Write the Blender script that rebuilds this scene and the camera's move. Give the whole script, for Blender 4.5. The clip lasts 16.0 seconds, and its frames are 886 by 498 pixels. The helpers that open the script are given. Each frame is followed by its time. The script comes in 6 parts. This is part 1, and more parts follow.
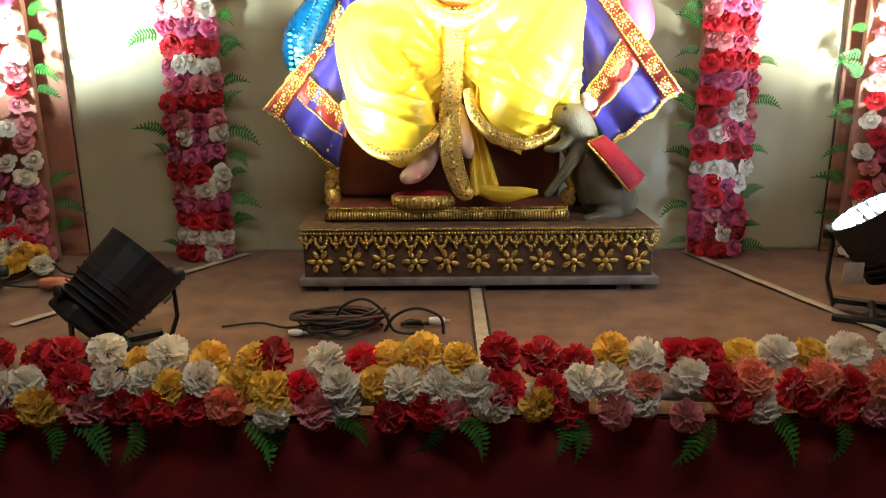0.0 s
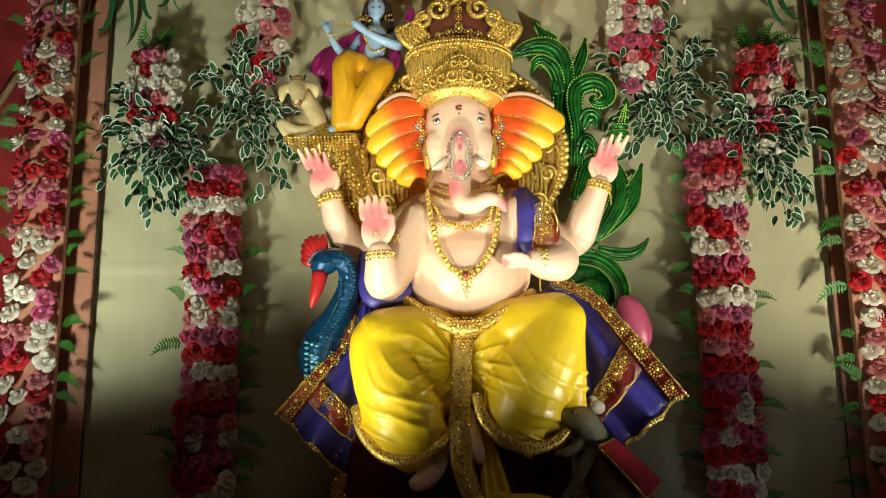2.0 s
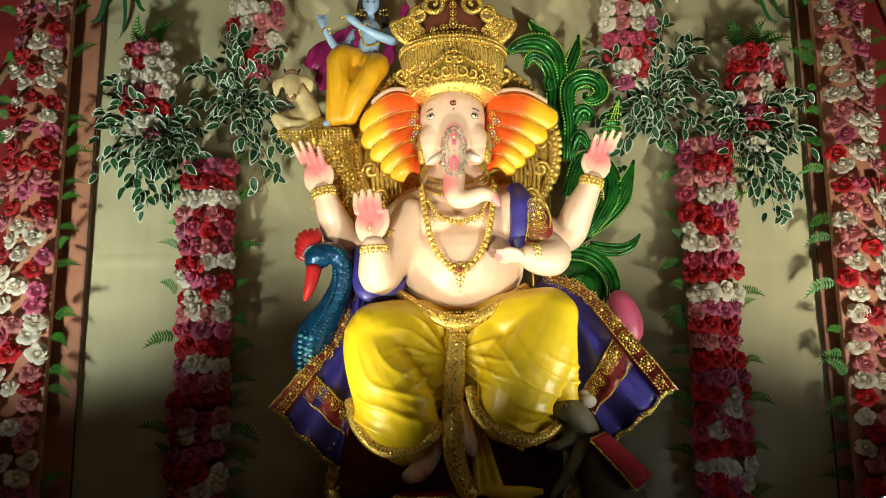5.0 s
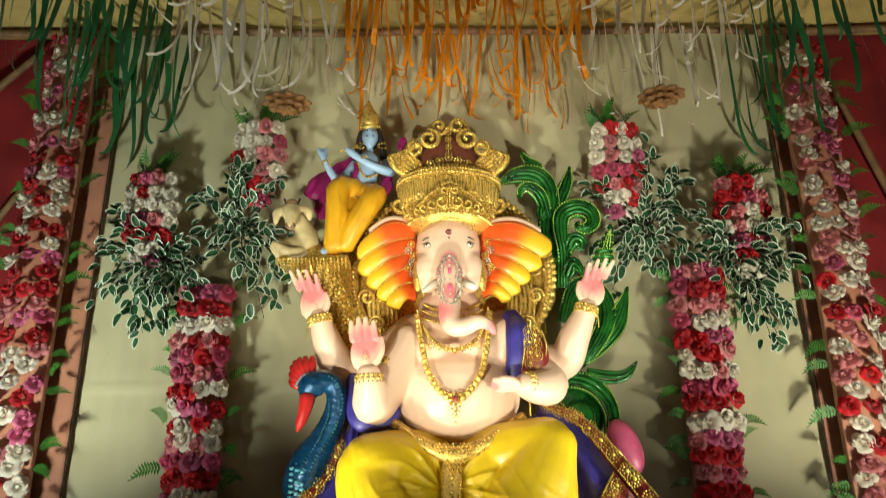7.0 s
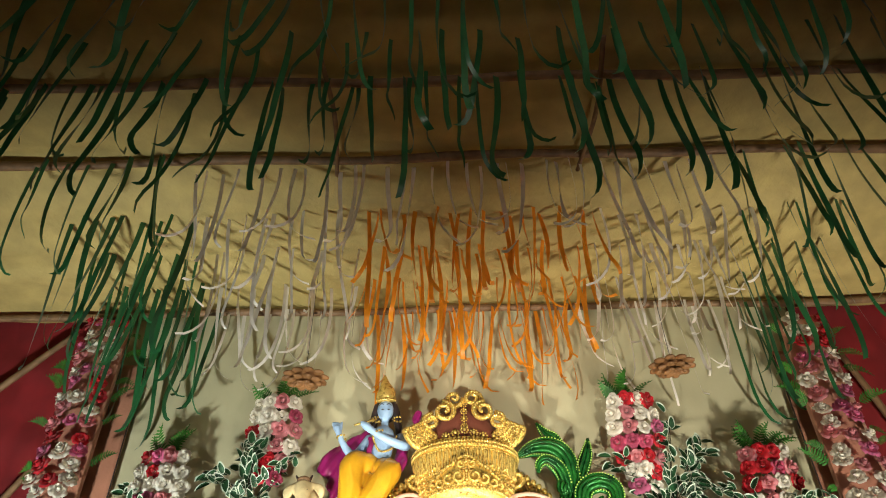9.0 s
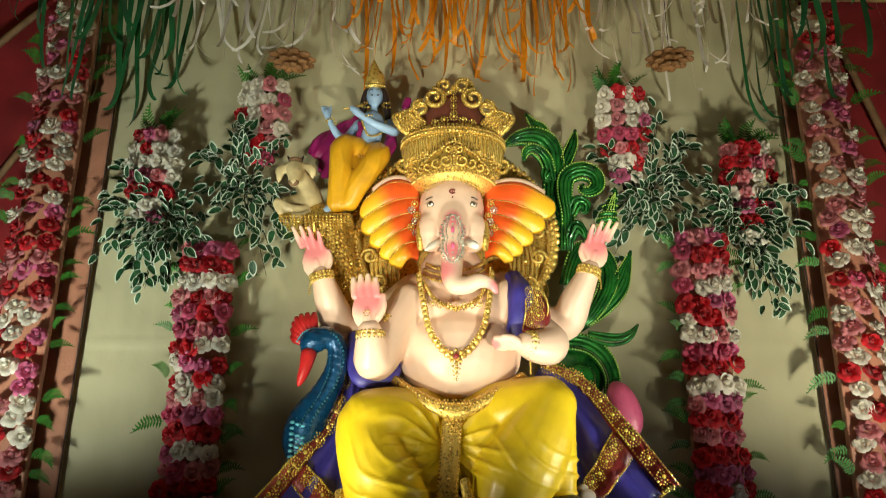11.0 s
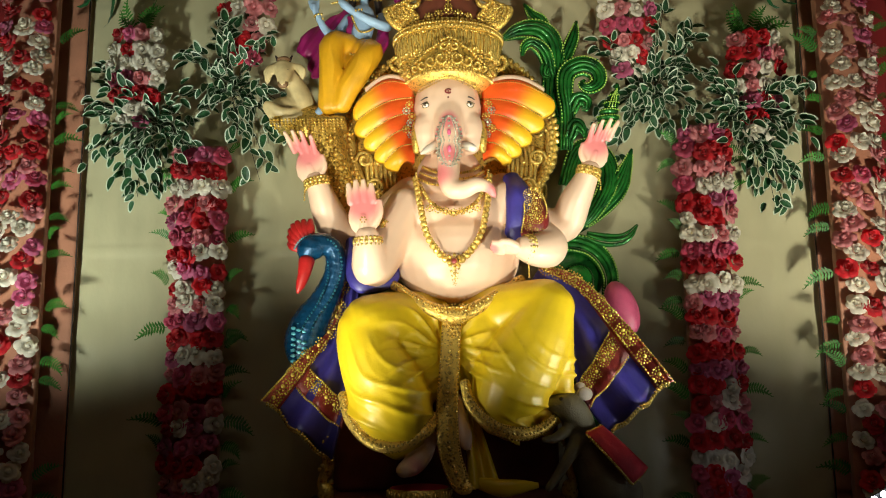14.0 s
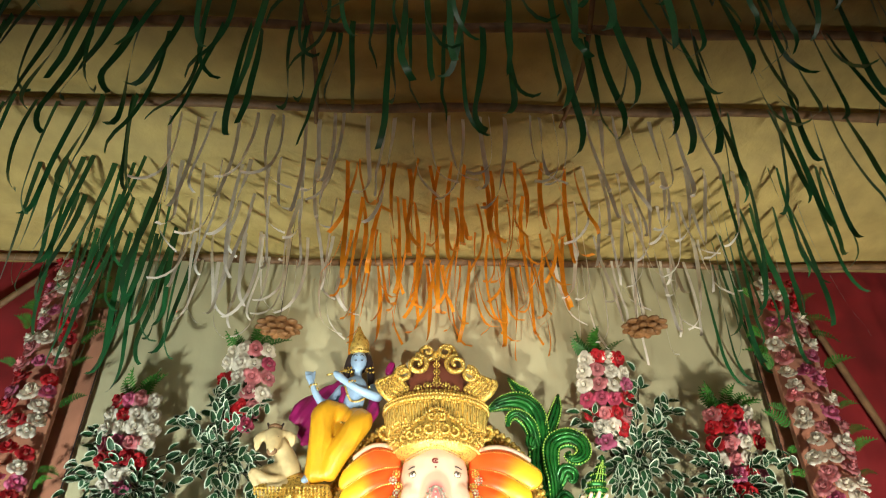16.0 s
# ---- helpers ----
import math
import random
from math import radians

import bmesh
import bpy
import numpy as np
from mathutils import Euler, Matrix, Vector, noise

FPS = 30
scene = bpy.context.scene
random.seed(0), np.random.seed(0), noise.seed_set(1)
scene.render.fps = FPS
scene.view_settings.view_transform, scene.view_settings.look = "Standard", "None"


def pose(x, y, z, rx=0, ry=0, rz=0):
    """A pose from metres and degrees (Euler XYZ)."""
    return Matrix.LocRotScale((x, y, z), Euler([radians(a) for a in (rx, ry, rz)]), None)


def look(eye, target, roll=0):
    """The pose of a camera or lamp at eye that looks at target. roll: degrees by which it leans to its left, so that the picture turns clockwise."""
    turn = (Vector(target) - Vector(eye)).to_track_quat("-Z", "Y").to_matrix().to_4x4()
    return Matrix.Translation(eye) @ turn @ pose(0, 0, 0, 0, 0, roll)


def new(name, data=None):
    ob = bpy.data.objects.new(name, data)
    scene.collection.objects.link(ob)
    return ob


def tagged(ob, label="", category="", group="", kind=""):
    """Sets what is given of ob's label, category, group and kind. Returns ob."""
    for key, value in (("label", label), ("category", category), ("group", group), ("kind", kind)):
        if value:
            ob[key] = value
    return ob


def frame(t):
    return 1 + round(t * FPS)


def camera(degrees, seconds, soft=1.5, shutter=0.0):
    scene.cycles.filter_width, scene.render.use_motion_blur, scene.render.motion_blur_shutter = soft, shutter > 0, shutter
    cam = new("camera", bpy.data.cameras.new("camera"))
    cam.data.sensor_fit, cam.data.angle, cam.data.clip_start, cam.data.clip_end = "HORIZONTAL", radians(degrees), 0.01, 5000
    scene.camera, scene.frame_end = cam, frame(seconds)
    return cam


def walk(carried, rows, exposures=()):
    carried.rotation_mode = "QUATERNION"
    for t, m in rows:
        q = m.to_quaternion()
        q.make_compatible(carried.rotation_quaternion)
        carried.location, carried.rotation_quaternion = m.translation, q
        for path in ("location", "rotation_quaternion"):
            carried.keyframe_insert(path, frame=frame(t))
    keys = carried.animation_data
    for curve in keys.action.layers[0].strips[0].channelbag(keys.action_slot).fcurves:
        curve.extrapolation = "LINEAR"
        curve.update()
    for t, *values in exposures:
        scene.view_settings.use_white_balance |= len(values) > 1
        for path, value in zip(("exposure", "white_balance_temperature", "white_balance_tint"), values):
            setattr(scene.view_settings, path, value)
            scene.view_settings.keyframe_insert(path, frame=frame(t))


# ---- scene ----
cam = camera(63.45, 16.0, soft=1.0, shutter=0.15)
PATH = [
    (0, pose(0.013, 0.051, 0.722, 75.30, 0.46, 0.29)),
    (0.5, pose(0.014, 0.053, 0.724, 79.07, 0.43, 0.29)),
    (1, pose(0.015, 0.042, 0.731, 91.47, 0.12, -0.34)),
    (1.5, pose(0.021, 0.021, 0.732, 98.29, 0.09, -0.12)),
    (2, pose(0.004, 0.008, 0.721, 99.35, 0.77, 0.79)),
    (2.5, pose(0.011, -0.002, 0.720, 99.01, 0.97, 1.79)),
    (3, pose(0.017, -0.004, 0.722, 98.41, 0.74, 0.58)),
    (5.5, pose(-0.015, -0.006, 0.716, 99.02, 0.78, -0.28)),
    (6, pose(-0.001, -0.005, 0.732, 98.64, 1.96, -1.52)),
    (6.5, pose(-0.001, -0.009, 0.741, 100.34, 1.04, -2.05)),
    (7, pose(-0.009, -0.025, 0.750, 108.26, 0.65, -0.41)),
    (7.5, pose(-0.013, -0.037, 0.731, 122.12, -0.04, 0.20)),
    (8, pose(-0.014, -0.055, 0.728, 125.84, 0.12, 0.77)),
    (8.2, pose(-0.011, -0.061, 0.720, 127.54, 0.55, 1.72)),
    (8.75, pose(-0.011, -0.054, 0.715, 130.36, 0.69, 1.34)),
    (9.25, pose(-0.010, -0.041, 0.705, 129.63, 0.97, 0.60)),
    (9.8, pose(-0.009, -0.027, 0.694, 125.10, 1.26, -0.19)),
    (10.3, pose(-0.009, -0.021, 0.689, 117.52, 1.38, -0.51)),
    (10.5, pose(-0.008, -0.014, 0.697, 113.82, 1.39, -1.00)),
    (11, pose(-0.008, 0.001, 0.688, 106.52, -0.35, -0.45)),
    (11.5, pose(0.002, 0.018, 0.699, 99.30, -0.43, -0.97)),
    (12, pose(0.004, 0.022, 0.711, 96.75, -0.17, -1.01)),
    (12.5, pose(0.003, 0.019, 0.714, 97.27, -0.16, -0.34)),
    (13, pose(0.000, 0.021, 0.719, 97.30, 0.25, -0.07)),
    (13.5, pose(-0.001, 0.024, 0.724, 97.19, 0.46, 0.06)),
    (14, pose(-0.002, 0.025, 0.747, 97.64, 0.65, -0.32)),
    (14.5, pose(-0.004, 0.006, 0.767, 106.75, 0.40, 0.15)),
    (15, pose(-0.010, -0.017, 0.763, 113.58, 0.66, 1.61)),
    (15.5, pose(-0.003, -0.027, 0.741, 119.57, -0.10, 0.68)),
    (16, pose(-0.008, -0.038, 0.736, 126.27, 0.23, -1.63)),
]
EXPOSURES = [(0, 3.2, 5350, 9), (0.5, 2.95, 5500, 9), (0.75, 1.5, 5600, 8), (1, 0.1, 5500, 8), (1.5, -0.1, 6200, 8), (2, 0.0, 6300, 7), (6.5, 0.0, 6300, 7), (7, 0.1, 6300, 7), (7.5, 0.45, 6300, 7), (8, 0.75, 6050, 13),
             (10.3, 0.4, 6050, 16), (10.5, 0.3, 6050, 16), (11, -0.08, 6300, 7), (11.5, -0.1, 6300, 7), (14, -0.1, 6300, 7), (14.5, 0.0, 6300, 7), (15, 0.05, 6200, 7), (15.5, 0.25, 6200, 7), (16, 0.7, 6050, 12)]
walk(cam, PATH, EXPOSURES)

# ---- light: stage beams, added front beams and overhead fill, a dim hall round them ----
world = bpy.data.worlds.new("hall_light")
scene.world = world
world.use_nodes = True
world.node_tree.nodes["Background"].inputs[0].default_value = (1.0, 0.9, 0.75, 1)
world.node_tree.nodes["Background"].inputs[1].default_value = 0.045


def spot(name, eye, target, power, size, colour, blend=1.0, radius=0.08):
    lamp = bpy.data.lights.new(name, "SPOT")
    lamp.energy, lamp.spot_size, lamp.spot_blend, lamp.shadow_soft_size, lamp.color = power, radians(size), blend, radius, colour
    ob = new(name, lamp)
    ob.matrix_world = look(eye, target)
    return ob


LEFT_LAMP, RIGHT_LAMP, FAR_LAMP = Vector((-0.75, 1.80, 0.25)), Vector((1.18, 2.02, 0.31)), Vector((-1.50, 2.20, 0.17))
LEFT_AIM, RIGHT_AIM, FAR_AIM = Vector((0.04, 2.50, 1.12)), Vector((0.06, 2.50, 1.12)), Vector((-1.02, 2.66, 1.65))
spot("left_stage_beam", LEFT_LAMP + (LEFT_AIM - LEFT_LAMP).normalized() * 0.03, Vector((0.04, 2.42, 1.17)), 62, 62, (1.0, 0.95, 0.72), 1.0)
spot("right_stage_beam", RIGHT_LAMP + (RIGHT_AIM - RIGHT_LAMP).normalized() * 0.03, Vector((0.06, 2.42, 1.20)), 52, 60, (1.0, 0.97, 0.78), 1.0)
spot("far_left_stage_beam", (-1.55, 1.46, 0.12), (-1.40, 2.66, 1.90), 205, 76, (0.95, 1.0, 0.84), 1.0)
spot("far_right_stage_beam", (1.60, 1.46, 0.12), (1.47, 2.66, 1.90), 190, 76, (1.0, 0.95, 0.74), 1.0)
# unseen pair added in front of the stage to light the statue's face and belly
for x in (-0.92, 0.96):
    spot("unseen_front_beam", (x, 0.30, 0.10), (0.05 + 0.10 * x, 2.50, 1.54), 225, 38, (1.0, 0.95, 0.74), 1.0, 0.06)
# added soft fill from above, no fitting seen: brightens garland, carpet and pedestal
hall = bpy.data.lights.new("unseen_overhead_fill", "AREA")
hall.shape, hall.size, hall.size_y, hall.energy, hall.color = "RECTANGLE", 1.6, 0.3, 3.0, (1.0, 0.86, 0.70)
new("unseen_overhead_fill", hall).matrix_world = look((0.0, 0.35, 2.62), (0.0, 1.95, 0.2))


# ---- materials ----
def mat(name, colour, rough=0.6, metal=0.0, var=0.18, scale=25.0, bump=0.15, bscale=180.0, rand=0.0, sheen=0.0, coat=0.0, second=None, stretch=(1, 1, 1), through_light=0.0):
    m = bpy.data.materials.new(name)
    m.use_nodes = True
    t = m.node_tree
    b = t.nodes["Principled BSDF"]
    b.inputs["Roughness"].default_value, b.inputs["Metallic"].default_value = rough, metal
    b.inputs["Sheen Weight"].default_value, b.inputs["Coat Weight"].default_value = sheen, coat
    co = t.nodes.new("ShaderNodeTexCoord")
    mp = t.nodes.new("ShaderNodeMapping")
    mp.inputs["Scale"].default_value = stretch
    t.links.new(co.outputs["Object"], mp.inputs[0])
    n = t.nodes.new("ShaderNodeTexNoise")
    n.inputs["Scale"].default_value, n.inputs["Detail"].default_value = scale, 6
    t.links.new(mp.outputs[0], n.inputs["Vector"])
    mix = t.nodes.new("ShaderNodeMix")
    mix.data_type = "RGBA"
    lo = [c * (1 - var) for c in colour]
    hi = [min(1, c * (1 + var)) for c in colour] if second is None else list(second)
    mix.inputs[6].default_value, mix.inputs[7].default_value = (*lo, 1), (*hi, 1)
    ramp = t.nodes.new("ShaderNodeMapRange")
    ramp.inputs[1].default_value, ramp.inputs[2].default_value = 0.32, 0.68
    t.links.new(n.outputs["Fac"], ramp.inputs[0])
    t.links.new(ramp.outputs[0], mix.inputs[0])
    out = mix.outputs[2]
    if rand:
        oi = t.nodes.new("ShaderNodeObjectInfo")
        mr = t.nodes.new("ShaderNodeMapRange")
        mr.inputs[3].default_value, mr.inputs[4].default_value = 1 - rand, 1 + rand
        t.links.new(oi.outputs["Random"], mr.inputs[0])
        hs = t.nodes.new("ShaderNodeHueSaturation")
        t.links.new(mr.outputs[0], hs.inputs["Value"])
        t.links.new(out, hs.inputs["Color"])
        out = hs.outputs[0]
    t.links.new(out, b.inputs["Base Color"])
    n2 = t.nodes.new("ShaderNodeTexNoise")
    n2.inputs["Scale"].default_value, n2.inputs["Detail"].default_value = bscale, 4
    t.links.new(mp.outputs[0], n2.inputs["Vector"])
    bp = t.nodes.new("ShaderNodeBump")
    bp.inputs["Strength"].default_value, bp.inputs["Distance"].default_value = bump, 0.01
    t.links.new(n2.outputs["Fac"], bp.inputs["Height"])
    t.links.new(bp.outputs[0], b.inputs["Normal"])
    if through_light:
        tl, ms = t.nodes.new("ShaderNodeBsdfTranslucent"), t.nodes.new("ShaderNodeMixShader")
        ms.inputs[0].default_value = through_light
        t.links.new(out, tl.inputs[0])
        t.links.new(b.outputs[0], ms.inputs[1])
        t.links.new(tl.outputs[0], ms.inputs[2])
        t.links.new(ms.outputs[0], t.nodes["Material Output"].inputs[0])
    return m


def gilt(name, bright, dark, rough, scale):
    """Gold broken up at random with a darker brown, under a finer bump."""
    m = mat(name, dark, rough, 0.62, 0.3, scale, 0.55, scale * 1.7, second=bright)
    for nd in m.node_tree.nodes:
        if nd.bl_idname == "ShaderNodeMapRange":
            nd.inputs[1].default_value, nd.inputs[2].default_value = 0.30, 0.50
        if nd.bl_idname == "ShaderNodeBump":
            nd.inputs["Distance"].default_value = 0.004
    return m


M = {}
M["curtain"] = mat("beige_satin", (0.48, 0.44, 0.27), 0.42, 0, 0.06, 4, 0.08, 40, sheen=0.2, stretch=(1.5, 1, 0.8))
M["rust"] = mat("rust_pink_satin", (0.40, 0.17, 0.10), 0.5, 0, 0.14, 10, 0.2, 60, sheen=0.2)
M["red"] = mat("red_cloth", (0.20, 0.006, 0.008), 0.85, 0, 0.25, 5, 0.2, 300)
M["skirt"] = mat("red_velvet", (0.17, 0.005, 0.004), 0.9, 0, 0.25, 7, 0.2, 350)
M["ceiling"] = mat("cream_cloth", (0.42, 0.315, 0.105), 0.7, 0, 0.14, 9, 0.3, 60)
M["carpet"] = mat("brown_carpet", (0.21, 0.125, 0.092), 0.95, 0, 0.22, 9, 0.5, 500)
M["tape"] = mat("grey_tape", (0.42, 0.36, 0.30), 0.6, 0, 0.2, 30, 0.1)
M["dark"] = mat("dark_line", (0.04, 0.025, 0.02), 0.8)
M["bamboo"] = mat("bamboo", (0.20, 0.11, 0.05), 0.6, 0, 0.3, 20, 0.2)
M["ground"] = mat("earth", (0.10, 0.08, 0.06), 0.95, 0, 0.3, 5, 0.6, 60)
M["hall"] = mat("dark_hall_cloth", (0.12, 0.06, 0.05), 0.9, 0, 0.2, 4, 0.2)
M["black"] = mat("black_metal", (0.012, 0.012, 0.014), 0.45, 0.0, 0.4, 30, 0.1, 400)
M["lens"] = mat("dark_lens", (0.02, 0.02, 0.022), 0.2)
M["white_paint"] = mat("white_print", (0.75, 0.75, 0.72), 0.5)
M["wire"] = mat("black_cable", (0.015, 0.014, 0.013), 0.5)
M["wire_red"] = mat("brown_cable", (0.10, 0.025, 0.02), 0.5)
M["salmon"] = mat("salmon_plastic", (0.55, 0.20, 0.12), 0.4)
M["wood"] = mat("brown_wood", (0.22, 0.10, 0.030), 0.6, 0, 0.25, 18, 0.2, 120)
M["greywood"] = mat("grey_painted_wood", (0.24, 0.20, 0.17), 0.65, 0, 0.3, 16, 0.3)
M["brownboard"] = mat("brown_painted_board", (0.13, 0.075, 0.045), 0.55, 0, 0.3, 22, 0.2)
M["gold"] = gilt("gold_paint", (0.92, 0.66, 0.17), (0.42, 0.24, 0.04), 0.27, 90)
M["goldfine"] = gilt("gold_filigree", (0.84, 0.58, 0.13), (0.20, 0.10, 0.018), 0.30, 110)
M["r_red"] = mat("red_silk_petal", (0.58, 0.010, 0.020), 0.6, 0, 0.25, 40, 0.15, 200, rand=0.25, sheen=0.2, through_light=0.3)
M["r_pink"] = mat("pink_silk_petal", (0.58, 0.085, 0.17), 0.6, 0, 0.2, 40, 0.15, 200, rand=0.2, sheen=0.2, through_light=0.3)
M["r_light"] = mat("pale_pink_silk_petal", (0.68, 0.25, 0.27), 0.6, 0, 0.2, 40, 0.15, 200, rand=0.15, sheen=0.2, through_light=0.3)
M["r_white"] = mat("white_silk_petal", (0.84, 0.79, 0.68), 0.6, 0, 0.08, 40, 0.15, 200, rand=0.1, sheen=0.2, through_light=0.3)
M["r_mauve"] = mat("mauve_silk_petal", (0.62, 0.14, 0.28), 0.6, 0, 0.2, 40, 0.15, 200, rand=0.2, sheen=0.2, through_light=0.3)
M["c_yellow"] = mat("yellow_carnation_petal", (0.85, 0.58, 0.08), 0.6, 0, 0.2, 40, 0.15, rand=0.15, through_light=0.3)
M["c_peach"] = mat("peach_carnation_petal", (0.75, 0.28, 0.18), 0.6, 0, 0.2, 40, 0.15, rand=0.15, through_light=0.3)
M["fern"] = mat("green_fern", (0.05, 0.20, 0.025), 0.5, 0, 0.35, 30, 0.2, rand=0.3, through_light=0.25)
M["leaf"] = mat("dark_green_leaf", (0.022, 0.085, 0.030), 0.45, 0, 0.3, 60, 0.2, rand=0.3, through_light=0.25)
M["leafedge"] = mat("cream_leaf_edge", (0.55, 0.62, 0.48), 0.5, 0, 0.1, 40, 0.1)
M["stem"] = mat("dark_stem", (0.05, 0.045, 0.02), 0.7)
M["rib_g"] = mat("green_satin_ribbon", (0.018, 0.12, 0.036), 0.3, 0, 0.2, 20, 0.05, rand=0.3, sheen=0.1, through_light=0.25)
M["rib_w"] = mat("white_satin_ribbon", (0.78, 0.72, 0.64), 0.3, 0, 0.1, 20, 0.05, rand=0.15, through_light=0.25)
M["rib_o"] = mat("orange_satin_ribbon", (0.86, 0.31, 0.015), 0.3, 0, 0.15, 20, 0.05, rand=0.2, through_light=0.4)
led = bpy.data.materials.new("lit_led")
led.use_nodes = True
led.node_tree.nodes["Principled BSDF"].inputs["Emission Color"].default_value = (0.93, 0.97, 1, 1)
led.node_tree.nodes["Principled BSDF"].inputs["Emission Strength"].default_value = 9.0
M["led"] = led


# ---- helpers for meshes ----
def mesh_of(bm, name, *mats, smooth=True):
    me = bpy.data.meshes.new(name)
    bm.normal_update()
    bm.to_mesh(me)
    bm.free()
    for m in mats:
        me.materials.append(m)
    if smooth:
        me.polygons.foreach_set("use_smooth", [True] * len(me.polygons))
    return me


def part(name, bm, material, parent=None, label="", smooth=True):
    mats = material if isinstance(material, (list, tuple)) else [material]
    ob = new(name, mesh_of(bm, name, *mats, smooth=smooth))
    ob.parent = parent
    if label:
        ob["label"] = label
    return ob


def piece(name, me, m, parent):
    ob = new(name, me)
    ob.parent = parent
    ob.matrix_basis = m
    return ob


def setting(name, bm, material, label, category, smooth=False):
    return tagged(part(name, bm, material, smooth=smooth), label, category, kind="structure")


def box(bm, x0, x1, y0, y1, z0, z1, mi=0, bevel=0.0):
    r = bmesh.ops.create_cube(bm, size=1, matrix=Matrix.LocRotScale(((x0 + x1) / 2, (y0 + y1) / 2, (z0 + z1) / 2), None, (abs(x1 - x0), abs(y1 - y0), abs(z1 - z0))))
    fs = {f for v in r["verts"] for f in v.link_faces}
    if bevel:
        es = list({e for v in r["verts"] for e in v.link_edges})
        k = bmesh.ops.bevel(bm, geom=es, offset=bevel, segments=2, profile=0.5, affect="EDGES")
        fs = [f for f in fs if f.is_valid] + k["faces"]
    for f in fs:
        if f.is_valid:
            f.material_index = mi


SPHERES = {}


def sphere(seg):
    """Points and faces of a unit sphere."""
    if seg not in SPHERES:
        n = max(3, seg // 2)
        co = [(0, 0, 1)] + [(math.sin(math.pi * j / n) * math.cos(2 * math.pi * i / seg), math.sin(math.pi * j / n) * math.sin(2 * math.pi * i / seg), math.cos(math.pi * j / n)) for j in range(1, n) for i in range(seg)] + [(0, 0, -1)]
        fs = [(0, 1 + i, 1 + (i + 1) % seg) for i in range(seg)]
        fs += [(1 + j * seg + i, 1 + (j + 1) * seg + i, 1 + (j + 1) * seg + (i + 1) % seg, 1 + j * seg + (i + 1) % seg) for j in range(n - 2) for i in range(seg)]
        e = 1 + (n - 2) * seg
        fs += [(e + seg, e + (i + 1) % seg, e + i) for i in range(seg)]
        SPHERES[seg] = co, fs
    return SPHERES[seg]


def ball(bm, c, r, mi=0, seg=12, rot=None):
    rr = Vector(r if isinstance(r, (tuple, list)) else (r, r, r))
    c, m = Vector(c), rot.to_matrix() if rot else None
    co, fs = sphere(seg)
    vs = []
    for p in co:
        q = Vector((p[0] * rr.x, p[1] * rr.y, p[2] * rr.z))
        vs.append(bm.verts.new(c + (m @ q if m else q)))
    for f in fs:
        bm.faces.new([vs[i] for i in f]).material_index = mi


def spline(pts, n):
    """Points on a smooth curve through pts (tuples of any length)."""
    p = [np.array(q, float) for q in pts]
    p = [2 * p[0] - p[1]] + p + [2 * p[-1] - p[-2]]
    out, m = [], len(p) - 3
    for i in range(n + 1):
        s = i / n * m
        k = min(int(s), m - 1)
        t = s - k
        a, b, c, d = p[k:k + 4]
        out.append(0.5 * (2 * b + (c - a) * t + (2 * a - 5 * b + 4 * c - d) * t * t + (3 * b - a - 3 * c + d) * t ** 3))
    return out


def tube(bm, pts, n=16, seg=10, mi=0, flat=1.0, smooth=True, side=None):
    """A tube through (x, y, z, radius) points; flat squashes it across side."""
    path = spline(pts, n) if smooth else [np.array(q, float) for q in pts]
    if smooth:
        a, b = path[0], path[-1]
        da, db = (a - path[1])[:3], (b - path[-2])[:3]
        da, db = da / (np.linalg.norm(da) + 1e-9), db / (np.linalg.norm(db) + 1e-9)
        for p, d, ends in ((a, da, 0), (b, db, 1)):
            if p[3] > 0.009:
                for k, (o, w) in enumerate(((0.35, 0.88), (0.62, 0.62), (0.76, 0.25))):
                    q = np.array([*(p[:3] + d * o * p[3] * min(1, flat + 0.3)), p[3] * w])
                    path = path + [q] if ends else [q] + path
    rings, up = [], None
    for i, q in enumerate(path):
        a, b = path[max(0, i - 1)], path[min(len(path) - 1, i + 1)]
        d = Vector(b[:3] - a[:3])
        d = d.normalized() if d.length > 1e-9 else Vector((0, 0, 1))
        if up is None:
            up = Vector(side) if side else (Vector((0, 1, 0)) if abs(d.y) < 0.9 else Vector((1, 0, 0)))
        up = (up - d * up.dot(d)).normalized()
        w = d.cross(up)
        r = max(q[3], 1e-4)
        rings.append([bm.verts.new(Vector(q[:3]) + (w * math.cos(t) + up * math.sin(t) * flat) * r) for t in (2 * math.pi * k / seg for k in range(seg))])
    fs = []
    for a, b in zip(rings, rings[1:]):
        for k in range(seg):
            fs.append(bm.faces.new((a[k], a[(k + 1) % seg], b[(k + 1) % seg], b[k])))
    fs.append(bm.faces.new(rings[0][::-1]))
    fs.append(bm.faces.new(rings[-1]))
    for f in fs:
        f.material_index = mi
    return path


